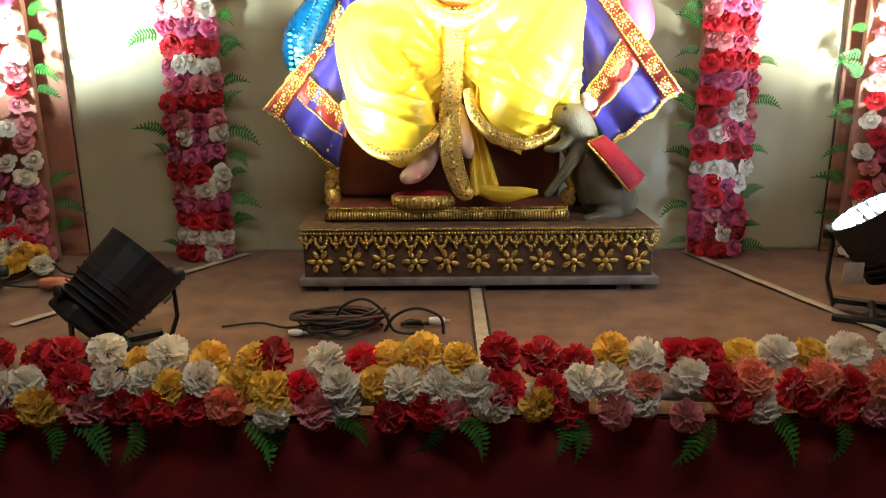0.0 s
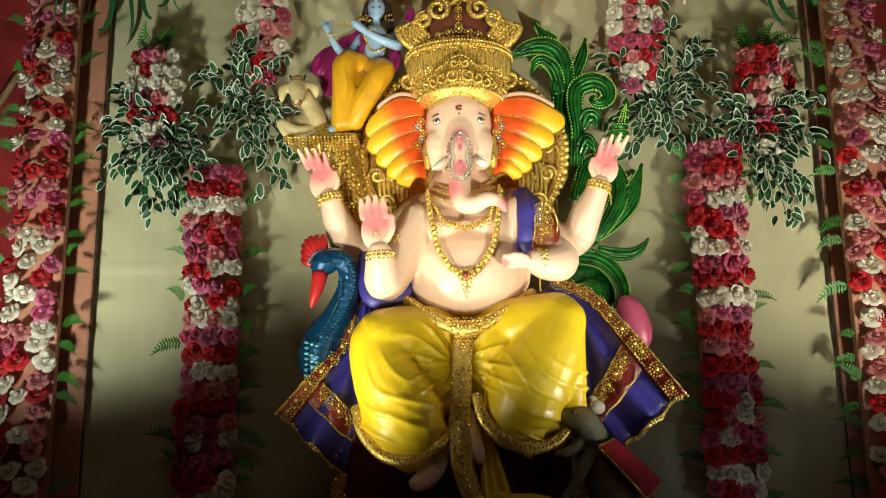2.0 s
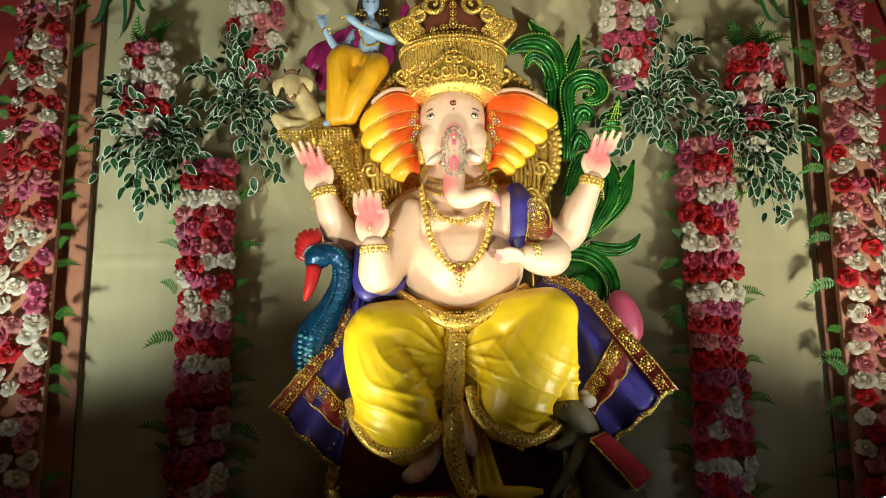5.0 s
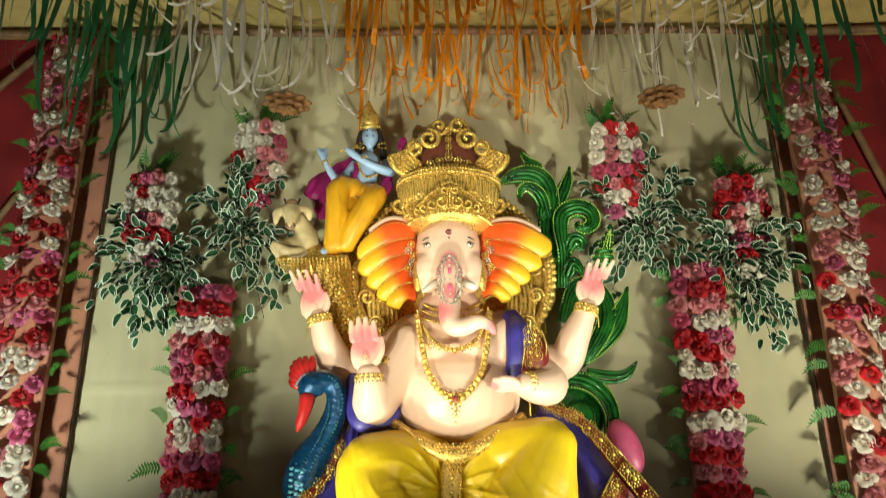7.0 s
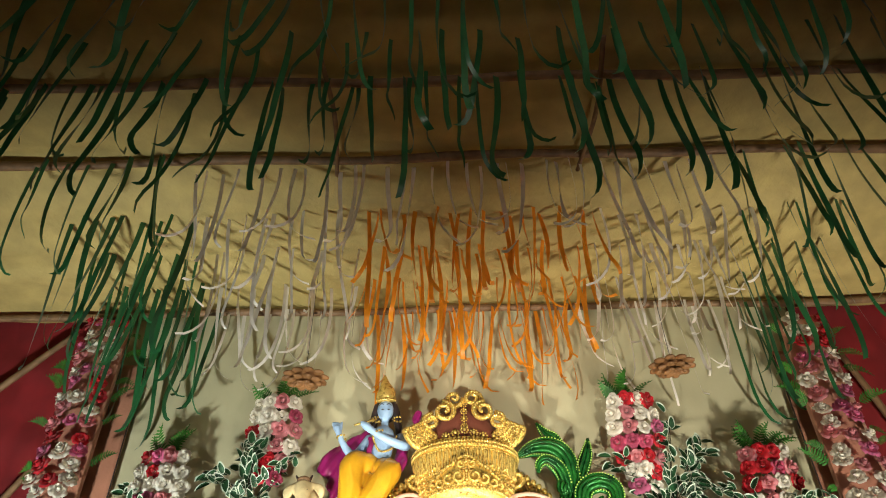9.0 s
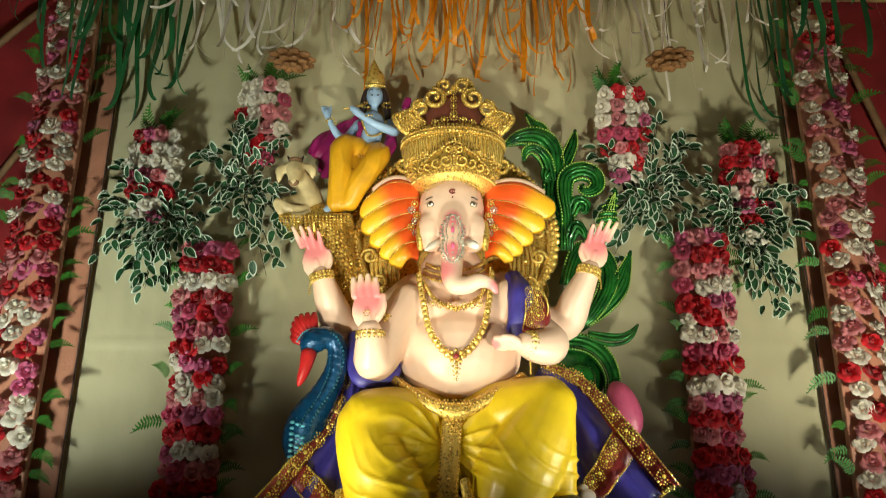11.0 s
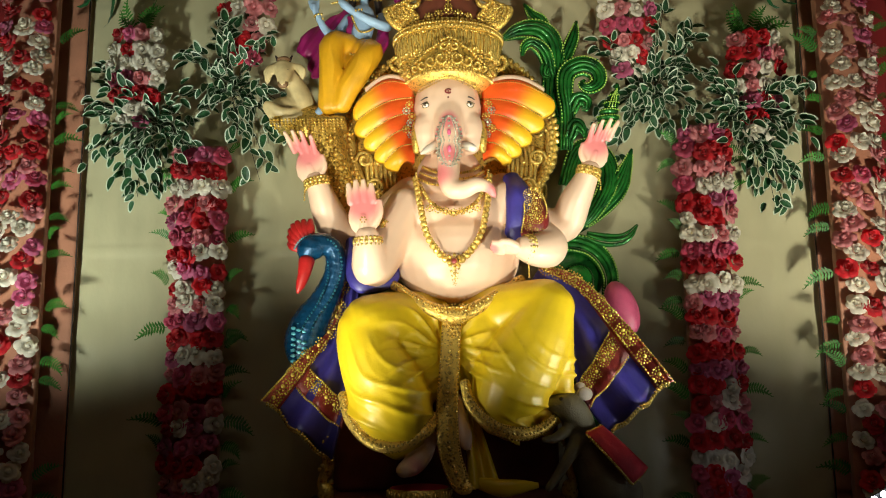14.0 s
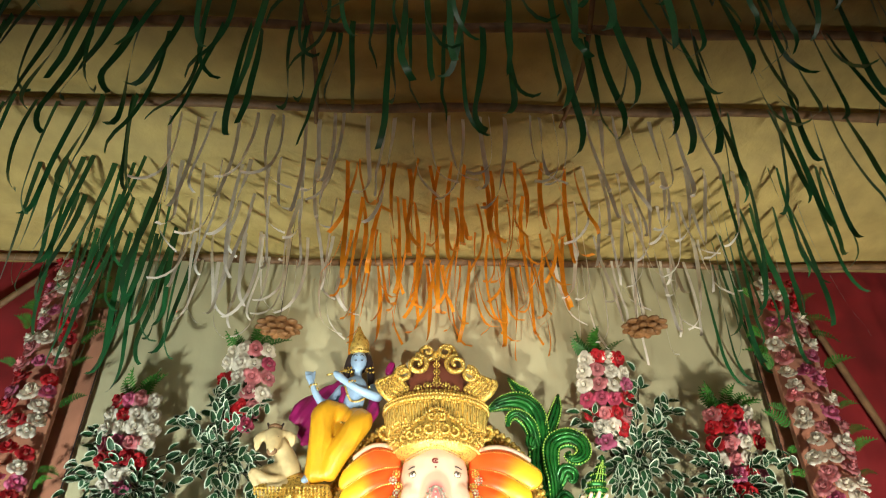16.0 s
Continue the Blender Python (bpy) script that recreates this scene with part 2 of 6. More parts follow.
def grid(bm, fn, nu, nv, mi=0, thick=0.0):
    """A sheet fn(u, v), u and v from 0 to 1; thick: with a back that far behind it."""
    def sheet(shift):
        return [[bm.verts.new(Vector(fn(i / nu, j / nv)) + shift) for i in range(nu + 1)] for j in range(nv + 1)]
    rows = sheet(Vector())
    fs = [(rows[j][i], rows[j][i + 1], rows[j + 1][i + 1], rows[j + 1][i]) for j in range(nv) for i in range(nu)]
    if thick:
        a, b, c = (Vector(fn(*q)) for q in ((0.4, 0.5), (0.6, 0.5), (0.5, 0.7)))
        back = sheet((b - a).cross(c - a).normalized() * -abs(thick))
        fs += [(back[j][i], back[j + 1][i], back[j + 1][i + 1], back[j][i + 1]) for j in range(nv) for i in range(nu)]
        for j in range(nv):
            fs.append((rows[j][0], rows[j + 1][0], back[j + 1][0], back[j][0]))
            fs.append((rows[j][nu], back[j][nu], back[j + 1][nu], rows[j + 1][nu]))
        for i in range(nu):
            fs.append((rows[0][i], back[0][i], back[0][i + 1], rows[0][i + 1]))
            fs.append((rows[nv][i], rows[nv][i + 1], back[nv][i + 1], back[nv][i]))
    for f in fs:
        bm.faces.new(f).material_index = mi
    return rows


# ---- the stage ----
FRONT, BACK, TOP = 1.42, 2.76, 2.78
bm = bmesh.new()
grid(bm, lambda u, v: ((u - 0.5) * 60, -30 + v * 60, -0.85 + 0.01 * noise.noise((u * 60, v * 60, 0))), 24, 24)
setting("ground", bm, M["ground"], "bare dark earth in front of the stage", "ground")
bm = bmesh.new()
box(bm, -3.4, 3.4, FRONT, 3.4, -0.85, -0.005)
setting("stage_base", bm, M["skirt"], "block of the raised stage under its cloth", "stage")
bm = bmesh.new()
grid(bm, lambda u, v: ((u - 0.5) * 6.8, FRONT + v * 1.98, 0.002 + 0.004 * noise.noise((u * 14, v * 5, 3))), 90, 30)
floor = setting("floor", bm, M["carpet"], "worn brown carpet laid over the stage", "floor", smooth=True)


def tape(x0, y0, x1, y1, w, name, label, lines=False):
    bm = bmesh.new()
    d = Vector((x1 - x0, y1 - y0, 0))
    n = Vector((-d.y, d.x, 0)).normalized() * w / 2
    grid(bm, lambda u, v: Vector((x0, y0, 0.009 + 0.001 * math.sin(v * 30))) + d * v + n * (2 * u - 1), 2, 24, 0, -0.002)
    if lines:
        for s in (-0.85, 0.85):
            grid(bm, lambda u, v: Vector((x0, y0, 0.012)) + d * v + n * (s + (u - 0.5) * 0.3), 1, 12, 1)
    setting(name, bm, [M["tape"], M["dark"]], label, "tape")


tape(-1.22, 1.95, -0.76, 2.72, 0.03, "trim_1", "pale grey tape over a carpet seam")
tape(0.92, 2.72, 1.22, 1.75, 0.03, "trim_2", "pale grey tape over a carpet seam")
tape(0.10, 2.6, 0.105, 1.45, 0.05, "trim_3", "pale tape with dark edges along the carpet's middle seam", True)

# front skirt: hanging red cloth with soft pleats
bm = bmesh.new()
grid(bm, lambda u, v: ((u - 0.5) * 6.8, FRONT - 0.02 + 0.012 * math.sin(u * 150) + 0.012 * noise.noise((u * 40, v * 2, 1)) - 0.02 * v, 0.0 - v * 0.85), 260, 8, 0, 0.004)
setting("stage_skirt", bm, M["skirt"], "dark red cloth hanging down the stage's front edge", "cloth", smooth=True)


def cloth_wall(name, x0, x1, y, z0, z1, material, label, seams=(), amp=0.008):
    def fn(u, v):
        x, z = x0 + (x1 - x0) * u, z0 + (z1 - z0) * v
        d = amp * noise.noise((x * 2.2, 7, z * 1.3)) + amp * 0.6 * noise.noise((x * 5 + z * 3.5, 2, z * 6 - x * 2))
        d += amp * 0.5 * noise.noise((x * 16, 3, z * 1.0))
        for s in seams:
            d += 0.006 * math.exp(-((z - s + 0.004 * math.sin(x * 9)) / 0.008) ** 2)
        return (x, y - d, z)
    bm = bmesh.new()
    grid(bm, fn, int((x1 - x0) / 0.018), int((z1 - z0) / 0.018), 0, 0.01)
    return setting(name, bm, material, label, "curtain", smooth=True)


cloth_wall("wall_north", -1.52, 1.60, BACK, 0.0, TOP, M["curtain"], "beige satin backdrop cloth with stitched seams and creases", (1.126, 2.10), 0.011)
for i, (x0, x1) in enumerate(((-1.66, -1.375), (1.443, 1.72)), 1):
    cloth_wall(f"trim_panel_{i}", x0, x1, BACK - 0.03, 0.0, 2.42, M["rust"], "rust-pink satin strip beside the beige backdrop", (), 0.003)
    # the shadow at the strip's inner edge, modelled as a thin dark tube
    bm = bmesh.new()
    e = x1 if i == 1 else x0
    tube(bm, [(e, BACK - 0.030, 0.0, 0.003), (e, BACK - 0.030, 2.4, 0.003)], 4, 8)
    setting(f"trim_edge_{i}", bm, M["dark"], "thin dark line standing in for the shadow along the rust-pink strip's edge", "trim", smooth=True)
cloth_wall("wall_northwest", -3.4, -1.50, BACK + 0.06, -0.85, TOP, M["red"], "dark red cloth stretched beside the backdrop", (), 0.03)
cloth_wall("wall_northeast", 1.58, 3.4, BACK + 0.06, -0.85, TOP, M["red"], "dark red cloth stretched beside the backdrop", (), 0.03)

# ceiling of cream cloth between bamboo poles, sagging a little between them
POLES = (1.08, 1.47, 1.83, 2.70)


def roof(y):
    """Height of the ceiling's underside: level over the hall, falling to the backdrop."""
    return TOP - 0.10 * max(0.0, y - 1.83) / 0.87


def sag(y):
    for a, b in zip((-3.0, -1.5, -0.3, 0.5) + POLES, (-1.5, -0.3, 0.5) + POLES):
        if a <= y <= b:
            return 0.05 * math.sin(math.pi * (y - a) / (b - a)) * (b - a)
    return 0


bm = bmesh.new()
grid(bm, lambda u, v: ((u - 0.5) * 6.8, -3.0 + v * 5.78, roof(-3.0 + v * 5.78) + 0.035 - sag(-3.0 + v * 5.78) + 0.016 * noise.noise((u * 9, v * 60, 1)) + 0.008 * noise.noise((u * 40, v * 50, 5))), 130, 190, 0, 0.01)
tagged(part("ceiling", bm, M["ceiling"]), "cream ceiling cloth with creases, tied under bamboo poles", "ceiling", kind="structure")
for k, y in enumerate(POLES):
    bm = bmesh.new()
    r = 0.016
    tube(bm, [(-3.4 + 6.8 * i / 24, y + 0.008 * math.sin(i * 1.7 + k), roof(y) - 0.012 + 0.004 * math.sin(i), r * (1.18 if i % 3 == 0 else 1)) for i in range(25)], 72, 8)
    tagged(part("bamboo_pole", bm, M["bamboo"]), "brown bamboo pole carrying the ceiling cloth", "pole", "ceiling poles", "structure")
for n, (x, y0, y1) in enumerate(((-0.42, 1.3, 1.9), (0.52, 1.3, 1.9))):
    bm = bmesh.new()
    tube(bm, [(x, y0, TOP - 0.03, 0.009), (x + 0.02, (y0 + y1) / 2, TOP - 0.035, 0.009), (x - 0.01, y1, TOP - 0.03, 0.008)], 14, 8)
    tagged(part("bamboo_pole", bm, M["bamboo"]), "brown bamboo pole carrying the ceiling cloth", "pole", "ceiling poles", "structure")
for x0, z0, x1, z1 in ((-2.15, 1.2, -1.72, 1.95), (-2.2, 2.1, -1.75, 2.6), (1.95, 1.7, 1.75, 2.4)):
    bm = bmesh.new()
    tube(bm, [(x0, BACK - 0.02, z0, 0.014), ((x0 + x1) / 2, BACK - 0.02, (z0 + z1) / 2, 0.016), (x1, BACK - 0.02, z1, 0.013)], 12, 8)
    tagged(part("bamboo_brace", bm, M["bamboo"]), "slanting bamboo brace in front of the red cloth", "pole", "braces", "structure")
for name, x0, x1, y0, y1 in (("wall_west", -3.45, -3.4, -3.05, 3.4), ("wall_east", 3.4, 3.45, -3.05, 3.4), ("wall_south", -3.4, 3.4, -3.1, -3.05)):
    bm = bmesh.new()
    box(bm, x0, x1, y0, y1, -0.86, TOP + 0.04)
    setting(name, bm, M["hall"], "dark cloth closing the tent", "wall")


# ---- flowers and leaves: shared meshes ----
def petal(bm, a, r0, r1, h0, h1, width, curl, nu=4, nv=3, ruffle=0.0, seed=0, mi=0):
    def fn(u, v):
        s = (u - 0.5) * 2
        w = width * (0.35 + 0.65 * math.sin(math.pi * min(1, 0.12 + v * 0.75)))
        ang = a + s * w
        r = r0 + (r1 - r0) * v ** 0.8 - 0.10 * r1 * s * s * v
        z = h0 + (h1 - h0) * v - curl * v ** 3 - 0.12 * r1 * s * s * v
        if ruffle:
            z += ruffle * v * math.sin(u * 17 + seed)
            r += ruffle * v * math.cos(u * 23 + seed * 2)
        return (r * math.cos(ang), r * math.sin(ang), z)
    grid(bm, fn, nu, nv, mi)


def rose_mesh(material, seed):
    rnd = random.Random(seed)
    bm = bmesh.new()
    for ring, (n, r0, r1, h0, h1, w, c) in enumerate(((3, 0.004, 0.008, 0.008, 0.030, 1.2, 0.0), (4, 0.006, 0.017, 0.004, 0.030, 0.95, 0.003), (5, 0.008, 0.028, 0.0, 0.026, 0.8, 0.010), (6, 0.008, 0.039, -0.004, 0.018, 0.72, 0.016))):
        for k in range(n):
            a = 2 * math.pi * (k + 0.37 * ring) / n + rnd.uniform(-0.2, 0.2)
            petal(bm, a, r0, r1 * rnd.uniform(0.88, 1.1), h0, h1 * rnd.uniform(0.85, 1.1), w * rnd.uniform(0.9, 1.1), c, 4, 3, 0.0012, rnd.uniform(0, 6))
    ball(bm, (0, 0, 0.013), (0.0105, 0.0105, 0.014), 0, 8)
    return mesh_of(bm, "rose", material)


def carnation_mesh(material, seed):
    """A ruffled pompom: small fans with jagged rims all over a flattened half ball."""
    rnd = random.Random(seed)
    bm = bmesh.new()
    n = 64
    heart = bm.verts.new((0, 0, 0))
    for k in range(n):
        z = 1 - 1.25 * (k + 0.5) / n
        a = k * 2.399963 + rnd.uniform(-0.2, 0.2)
        r = math.sqrt(max(0, 1 - z * z))
        d = Vector((r * math.cos(a), r * math.sin(a), z))
        t = d.cross(Vector((rnd.uniform(-1, 1), rnd.uniform(-1, 1), rnd.uniform(-1, 1)))).normalized()
        lo, hi = [], []
        R = 0.043 * rnd.uniform(0.86, 1.08)
        for i in range(7):
            s = (i / 6 - 0.5) * 2
            e = (d * (1 - 0.10 * s * s) + t * s * 0.36)
            zig = 1.0 + (0.045 if i % 2 else -0.03)
            q = e * R * zig
            p = (d * 0.45 + t * s * 0.10) * R
            lo.append(bm.verts.new((p.x, p.y, p.z * 0.72)))
            hi.append(bm.verts.new((q.x + rnd.uniform(-0.0015, 0.0015), q.y + rnd.uniform(-0.0015, 0.0015), q.z * 0.72)))
        for i in range(6):
            bm.faces.new((lo[i], lo[i + 1], hi[i + 1], hi[i]))
        bm.faces.new((heart, lo[4], lo[2]))
    return mesh_of(bm, "carnation", material)


def fern_mesh(seed):
    rnd = random.Random(seed)
    bm = bmesh.new()
    n = 11
    def spine(t):
        return Vector((0.13 * t, 0.012 * math.sin(t * 3 + seed), 0.02 * math.sin(t * 2.5) - 0.035 * t * t))
    for i in range(1, n + 1):
        t = i / n
        ln = 0.032 * math.sin(math.pi * min(1, 0.25 + 0.72 * t)) * rnd.uniform(0.85, 1.1)
        p = spine(t)
        for s in (-1, 1):
            tip = p + Vector((0.010, s * ln * 0.35, s * ln))
            w = Vector((0.0055, 0, 0))
            mid = (p + tip) / 2 + Vector((0, -0.003, 0))
            vs = [bm.verts.new(q) for q in (p - w * 0.6, mid - w, tip, mid + w, p + w * 0.6)]
            bm.faces.new(vs if s > 0 else vs[::-1])
    tube(bm, [(*spine(t / 4), 0.0012) for t in range(5)], 6, 4)
    return mesh_of(bm, "fern_leaf", M["fern"])


def leaf_mesh(seed):
    """An oval leaf with a dark middle and a cream rim."""
    rnd = random.Random(seed)
    bm = bmesh.new()
    L, W = 0.055, 0.0165
    outer, inner = [], []
    n = 12
    for k in range(n):
        a = 2 * math.pi * k / n
        x, y = (1 - math.cos(a)) / 2, math.sin(a)
        wv = W * (1 - 0.35 * x) * (1.1 if 0.1 < x < 0.8 else 1)
        z = -0.010 * x * x + 0.006 * abs(y)
        outer.append(bm.verts.new((L * x * 1.05, wv * y, z)))
        inner.append(bm.verts.new((L * (0.03 + 0.90 * x), wv * y * rnd.uniform(0.74, 0.86), z * 0.8)))
    c = bm.verts.new((L * 0.45, 0, -0.004))
    for k in range(n):
        j = (k + 1) % n
        f = bm.faces.new((outer[k], outer[j], inner[j], inner[k]))
        f.material_index = 1
        bm.faces.new((inner[k], inner[j], c))
    return mesh_of(bm, "leaf", M["leaf"], M["leafedge"])


ROSE = {k: [rose_mesh(M[k], 10 * i + s) for s in range(3)] for i, k in enumerate(("r_red", "r_pink", "r_light", "r_white", "r_mauve"))}
CARN = {k: [carnation_mesh(M[k], 100 + 10 * i + s) for s in range(3)] for i, k in enumerate(("r_red", "r_white", "c_yellow", "c_peach", "r_light"))}
FERN = [fern_mesh(s) for s in range(4)]
LEAF = [leaf_mesh(s) for s in range(4)]


def facing(p, out, spin, size):
    """A pose at p whose z axis points along out."""
    q = Vector(out).to_track_quat("Z", "Y").to_matrix().to_4x4()
    return Matrix.Translation(p) @ q @ Matrix.Rotation(spin, 4, "Z") @ Matrix.Scale(size, 4)


ROWS = (("r_mauve", "r_mauve", "r_red"), ("r_red", "r_red", "r_white"), ("r_white", "r_white", "r_light"), ("r_mauve", "r_pink"), ("r_red", "r_red", "r_red"), ("r_white", "r_white", "r_white"), ("r_mauve", "r_red", "r_light"), ("r_red", "r_pink", "r_red"), ("r_pink", "r_light"), ("r_red", "r_red", "r_white"))


def flower_column(x, y, z0, z1, width, step, across, seed, label, group, ferns=True, lean=0.0, size=1.0, loose=False, base=True):
    rnd = random.Random(seed)
    thing = tagged(new("flower_column"), label, "flower column", group)
    thing.location = (x, y, z0)
    h = z1 - z0
    bm = bmesh.new()
    w = width * 0.36
    box(bm, -w, w, 0.0, 0.03, 0.0, h - 0.02, 0, 0.004)
    part("backing_board", bm, M["rust"], thing, "narrow cloth-covered backing board")
    n = int(h / step)
    for i in range(n):
        z = 0.035 + i * step
        pal = ROWS[(n - 1 - i + 3 * seed) % len(ROWS)] if not loose else (("r_white", "r_light", "r_white"), ("r_red", "r_red", "r_white"), ("r_light", "r_mauve", "r_white"))[(i + rnd.randrange(2)) % 3]
        k = across if not (i % 2 and loose) else across - 1
        for j in range(k):
            s = (j + 0.5) / k * 2 - 1
            px = s * width * 0.40 + rnd.uniform(-0.013, 0.013) + lean * z
            py = -0.022 - 0.030 * (1 - s * s) + rnd.uniform(-0.006, 0.006)
            out = Vector((s * 0.75 + rnd.uniform(-0.25, 0.25), -1, rnd.uniform(-0.2, 0.3) + (0.45 if loose else 0.1)))
            key = rnd.choice(pal) if rnd.random() < 0.9 else rnd.choice(list(ROSE))
            piece("rose", rnd.choice(ROSE[key]), facing((px, py, z + rnd.uniform(-0.014, 0.014)), out, rnd.uniform(0, 6), size * rnd.uniform(0.85, 1.08)), thing)
    if ferns:
        for i in range(int(h / 0.085)):
            for s in (-1, 1):
                if rnd.random() < 0.3:
                    continue
                z = 0.05 + i * 0.085 + rnd.uniform(-0.02, 0.02)
                m = Matrix.Translation((s * width * 0.42 + lean * z, -0.01, z)) @ Matrix.Rotation(0 if s > 0 else math.pi, 4, "Z") @ Matrix.Rotation(rnd.uniform(-0.9, 0.5), 4, "Y") @ Matrix.Rotation(rnd.uniform(-0.6, 0.6), 4, "Z") @ Matrix.Scale(rnd.uniform(0.5, 0.9), 4)
                piece("fern_leaf", rnd.choice(FERN), m, thing)
    return thing


flower_column(-0.893, 2.68, 0.0, 1.53, 0.25, 0.062, 4, 1, "column of red, pink and white silk roses edged with green ferns", "inner flower columns", size=1.1)
flower_column(1.005, 2.68, 0.0, 1.58, 0.24, 0.062, 4, 2, "column of red, pink and white silk roses edged with green ferns", "inner flower columns", size=1.1)
flower_column(-1.545, 2.64, 0.0, 2.62, 0.26, 0.060, 3, 3, "tall garland of loose red, white and pink silk roses on the rust strip", "outer flower columns", loose=True, size=1.05)
flower_column(1.56, 2.64, 0.0, 2.55, 0.26, 0.060, 3, 4, "tall garland of loose red, white and pink silk roses on the rust strip", "outer flower columns", loose=True, size=1.05)


def flower_bunch(x, y, z0, z1, width, seed, label):
    rnd = random.Random(seed)
    thing = tagged(new("flower_bunch"), label, "flower bunch", "hanging flower bunches")
    thing.location = (x, y, z1)
    h = z1 - z0
    bm = bmesh.new()
    tube(bm, [(0, 0.03, 0.03, 0.012), (0, 0.03, -h * 0.5, 0.02), (0, 0.03, -h, 0.010)], 6, 6)
    part("core", bm, M["stem"], thing)
    n = int(h / 0.058)
    for i in range(n):
        t = (i + 0.5) / n
        w = width * (0.55 + 0.45 * math.sin(math.pi * min(1, t * 1.15 + 0.1)))
        k = 4 if t < 0.70 else (3 if t < 0.85 else 2)
        pal = ROWS[(i + 2 * seed) % len(ROWS)]
        for j in range(k):
            s = (j + 0.5) / k * 2 - 1
            out = Vector((s * 0.8 + rnd.uniform(-0.2, 0.2), -1, rnd.uniform(-0.3, 0.25)))
            piece("rose", rnd.choice(ROSE[rnd.choice(pal) if rnd.random() < 0.55 else rnd.choice(("r_white", "r_white", "r_white", "r_light", "r_red"))]), facing((s * w * 0.36, -0.03 * (1 - s * s), -t * h + rnd.uniform(-0.006, 0.006)), out, rnd.uniform(0, 6), rnd.uniform(0.85, 1.05)), thing)
    for i in range(7):
        a = rnd.uniform(-1.2, 1.2)
        m = Matrix.Translation((0.03 * math.sin(a), 0.01, 0.0)) @ Matrix.Rotation(-1.57 + a, 4, "Y") @ Matrix.Rotation(rnd.uniform(-0.5, 0.5), 4, "X") @ Matrix.Scale(rnd.uniform(0.7, 1.0), 4)
        piece("fern_leaf", rnd.choice(FERN), m, thing)
    return thing


flower_bunch(-1.145, 2.66, 1.555, 1.965, 0.32, 5, "hanging bunch of pink, red and white roses with ferns on top")
flower_bunch(-0.728, 2.66, 1.815, 2.195, 0.32, 6, "hanging bunch of red, white and pink silk roses")
flower_bunch(0.74, 2.66, 1.745, 2.175, 0.32, 7, "hanging bunch of white, red and pink silk roses")
flower_bunch(1.225, 2.66, 1.495, 1.935, 0.32, 8, "hanging bunch of pink, red and white roses with ferns on top")


def leaf_spray(x, y, z, reach, count, seed, label):
    """Drooping stems with variegated leaves; reach: a list of (dx, dz) stem ends."""
    rnd = random.Random(seed)
    thing = tagged(new("leaf_spray"), label, "foliage", "leaf sprays")
    thing.location = (x, y, z)
    bm = bmesh.new()
    spots = []
    for dx, dz in reach:
        for r in range(2):
            ex, ez, ey = dx * rnd.uniform(0.8, 1.08), dz + rnd.uniform(-0.06, 0.06), rnd.uniform(-0.06, 0.02)
            path = tube(bm, [(0, 0.02, 0, 0.003), (ex * 0.5, ey * 0.5 - 0.02, ez * 0.5 + 0.03, 0.002), (ex, ey, ez, 0.001)], 8, 5)
            for k in range(1, len(path)):
                spots.append((Vector(path[k][:3]), Vector(path[k][:3] - path[k - 1][:3]).normalized()))
    part("stem", bm, M["stem"], thing)
    for i in range(count):
        p, d = rnd.choice(spots)
        d = (d + Vector((rnd.uniform(-1.1, 1.1), rnd.uniform(-0.7, 0.2), rnd.uniform(-1.0, 0.6)))).normalized()
        n = Vector((rnd.uniform(-0.5, 0.5), -1, rnd.uniform(-0.1, 0.7)))
        n = (n - d * n.dot(d)).normalized()
        m = Matrix((d, n.cross(d), n)).transposed().to_4x4()
        m.translation = p + Vector((rnd.gauss(0, 0.018), rnd.gauss(0, 0.012), rnd.gauss(0, 0.018)))
        piece("leaf", rnd.choice(LEAF), m @ Matrix.Scale(rnd.uniform(0.75, 1.1), 4), thing)
    return thing


leaf_spray(-1.06, 2.66, 1.595, [(-0.26, 0.05), (-0.24, -0.08), (-0.15, -0.22), (-0.05, -0.30), (0.03, -0.22), (0.14, -0.12), (-0.20, 0.16), (0.10, 0.08)], 270, 11, "spray of green leaves with white rims below the roses")
leaf_spray(-0.785, 2.66, 1.715, [(0.15, -0.30), (0.20, -0.18), (0.22, -0.02), (0.05, -0.20), (-0.10, -0.10), (-0.16, 0.12), (0.00, 0.30), (0.16, 0.20), (-0.02, 0.20)], 270, 12, "spray of green leaves with white rims round the roses")
leaf_spray(0.825, 2.66, 1.695, [(-0.24, -0.10), (-0.18, -0.20), (-0.10, 0.0), (0.02, -0.18), (0.10, 0.05), (0.14, 0.22), (0.06, 0.34), (-0.24, 0.18), (0.16, -0.05)], 270, 13, "spray of green leaves with white rims round the roses")
leaf_spray(1.175, 2.66, 1.575, [(0.10, -0.32), (0.02, -0.25), (0.18, -0.18), (0.22, 0.02), (-0.12, 0.0), (-0.14, 0.16), (0.14, -0.08), (0.20, 0.14)], 270, 14, "spray of green leaves with white rims below the roses")

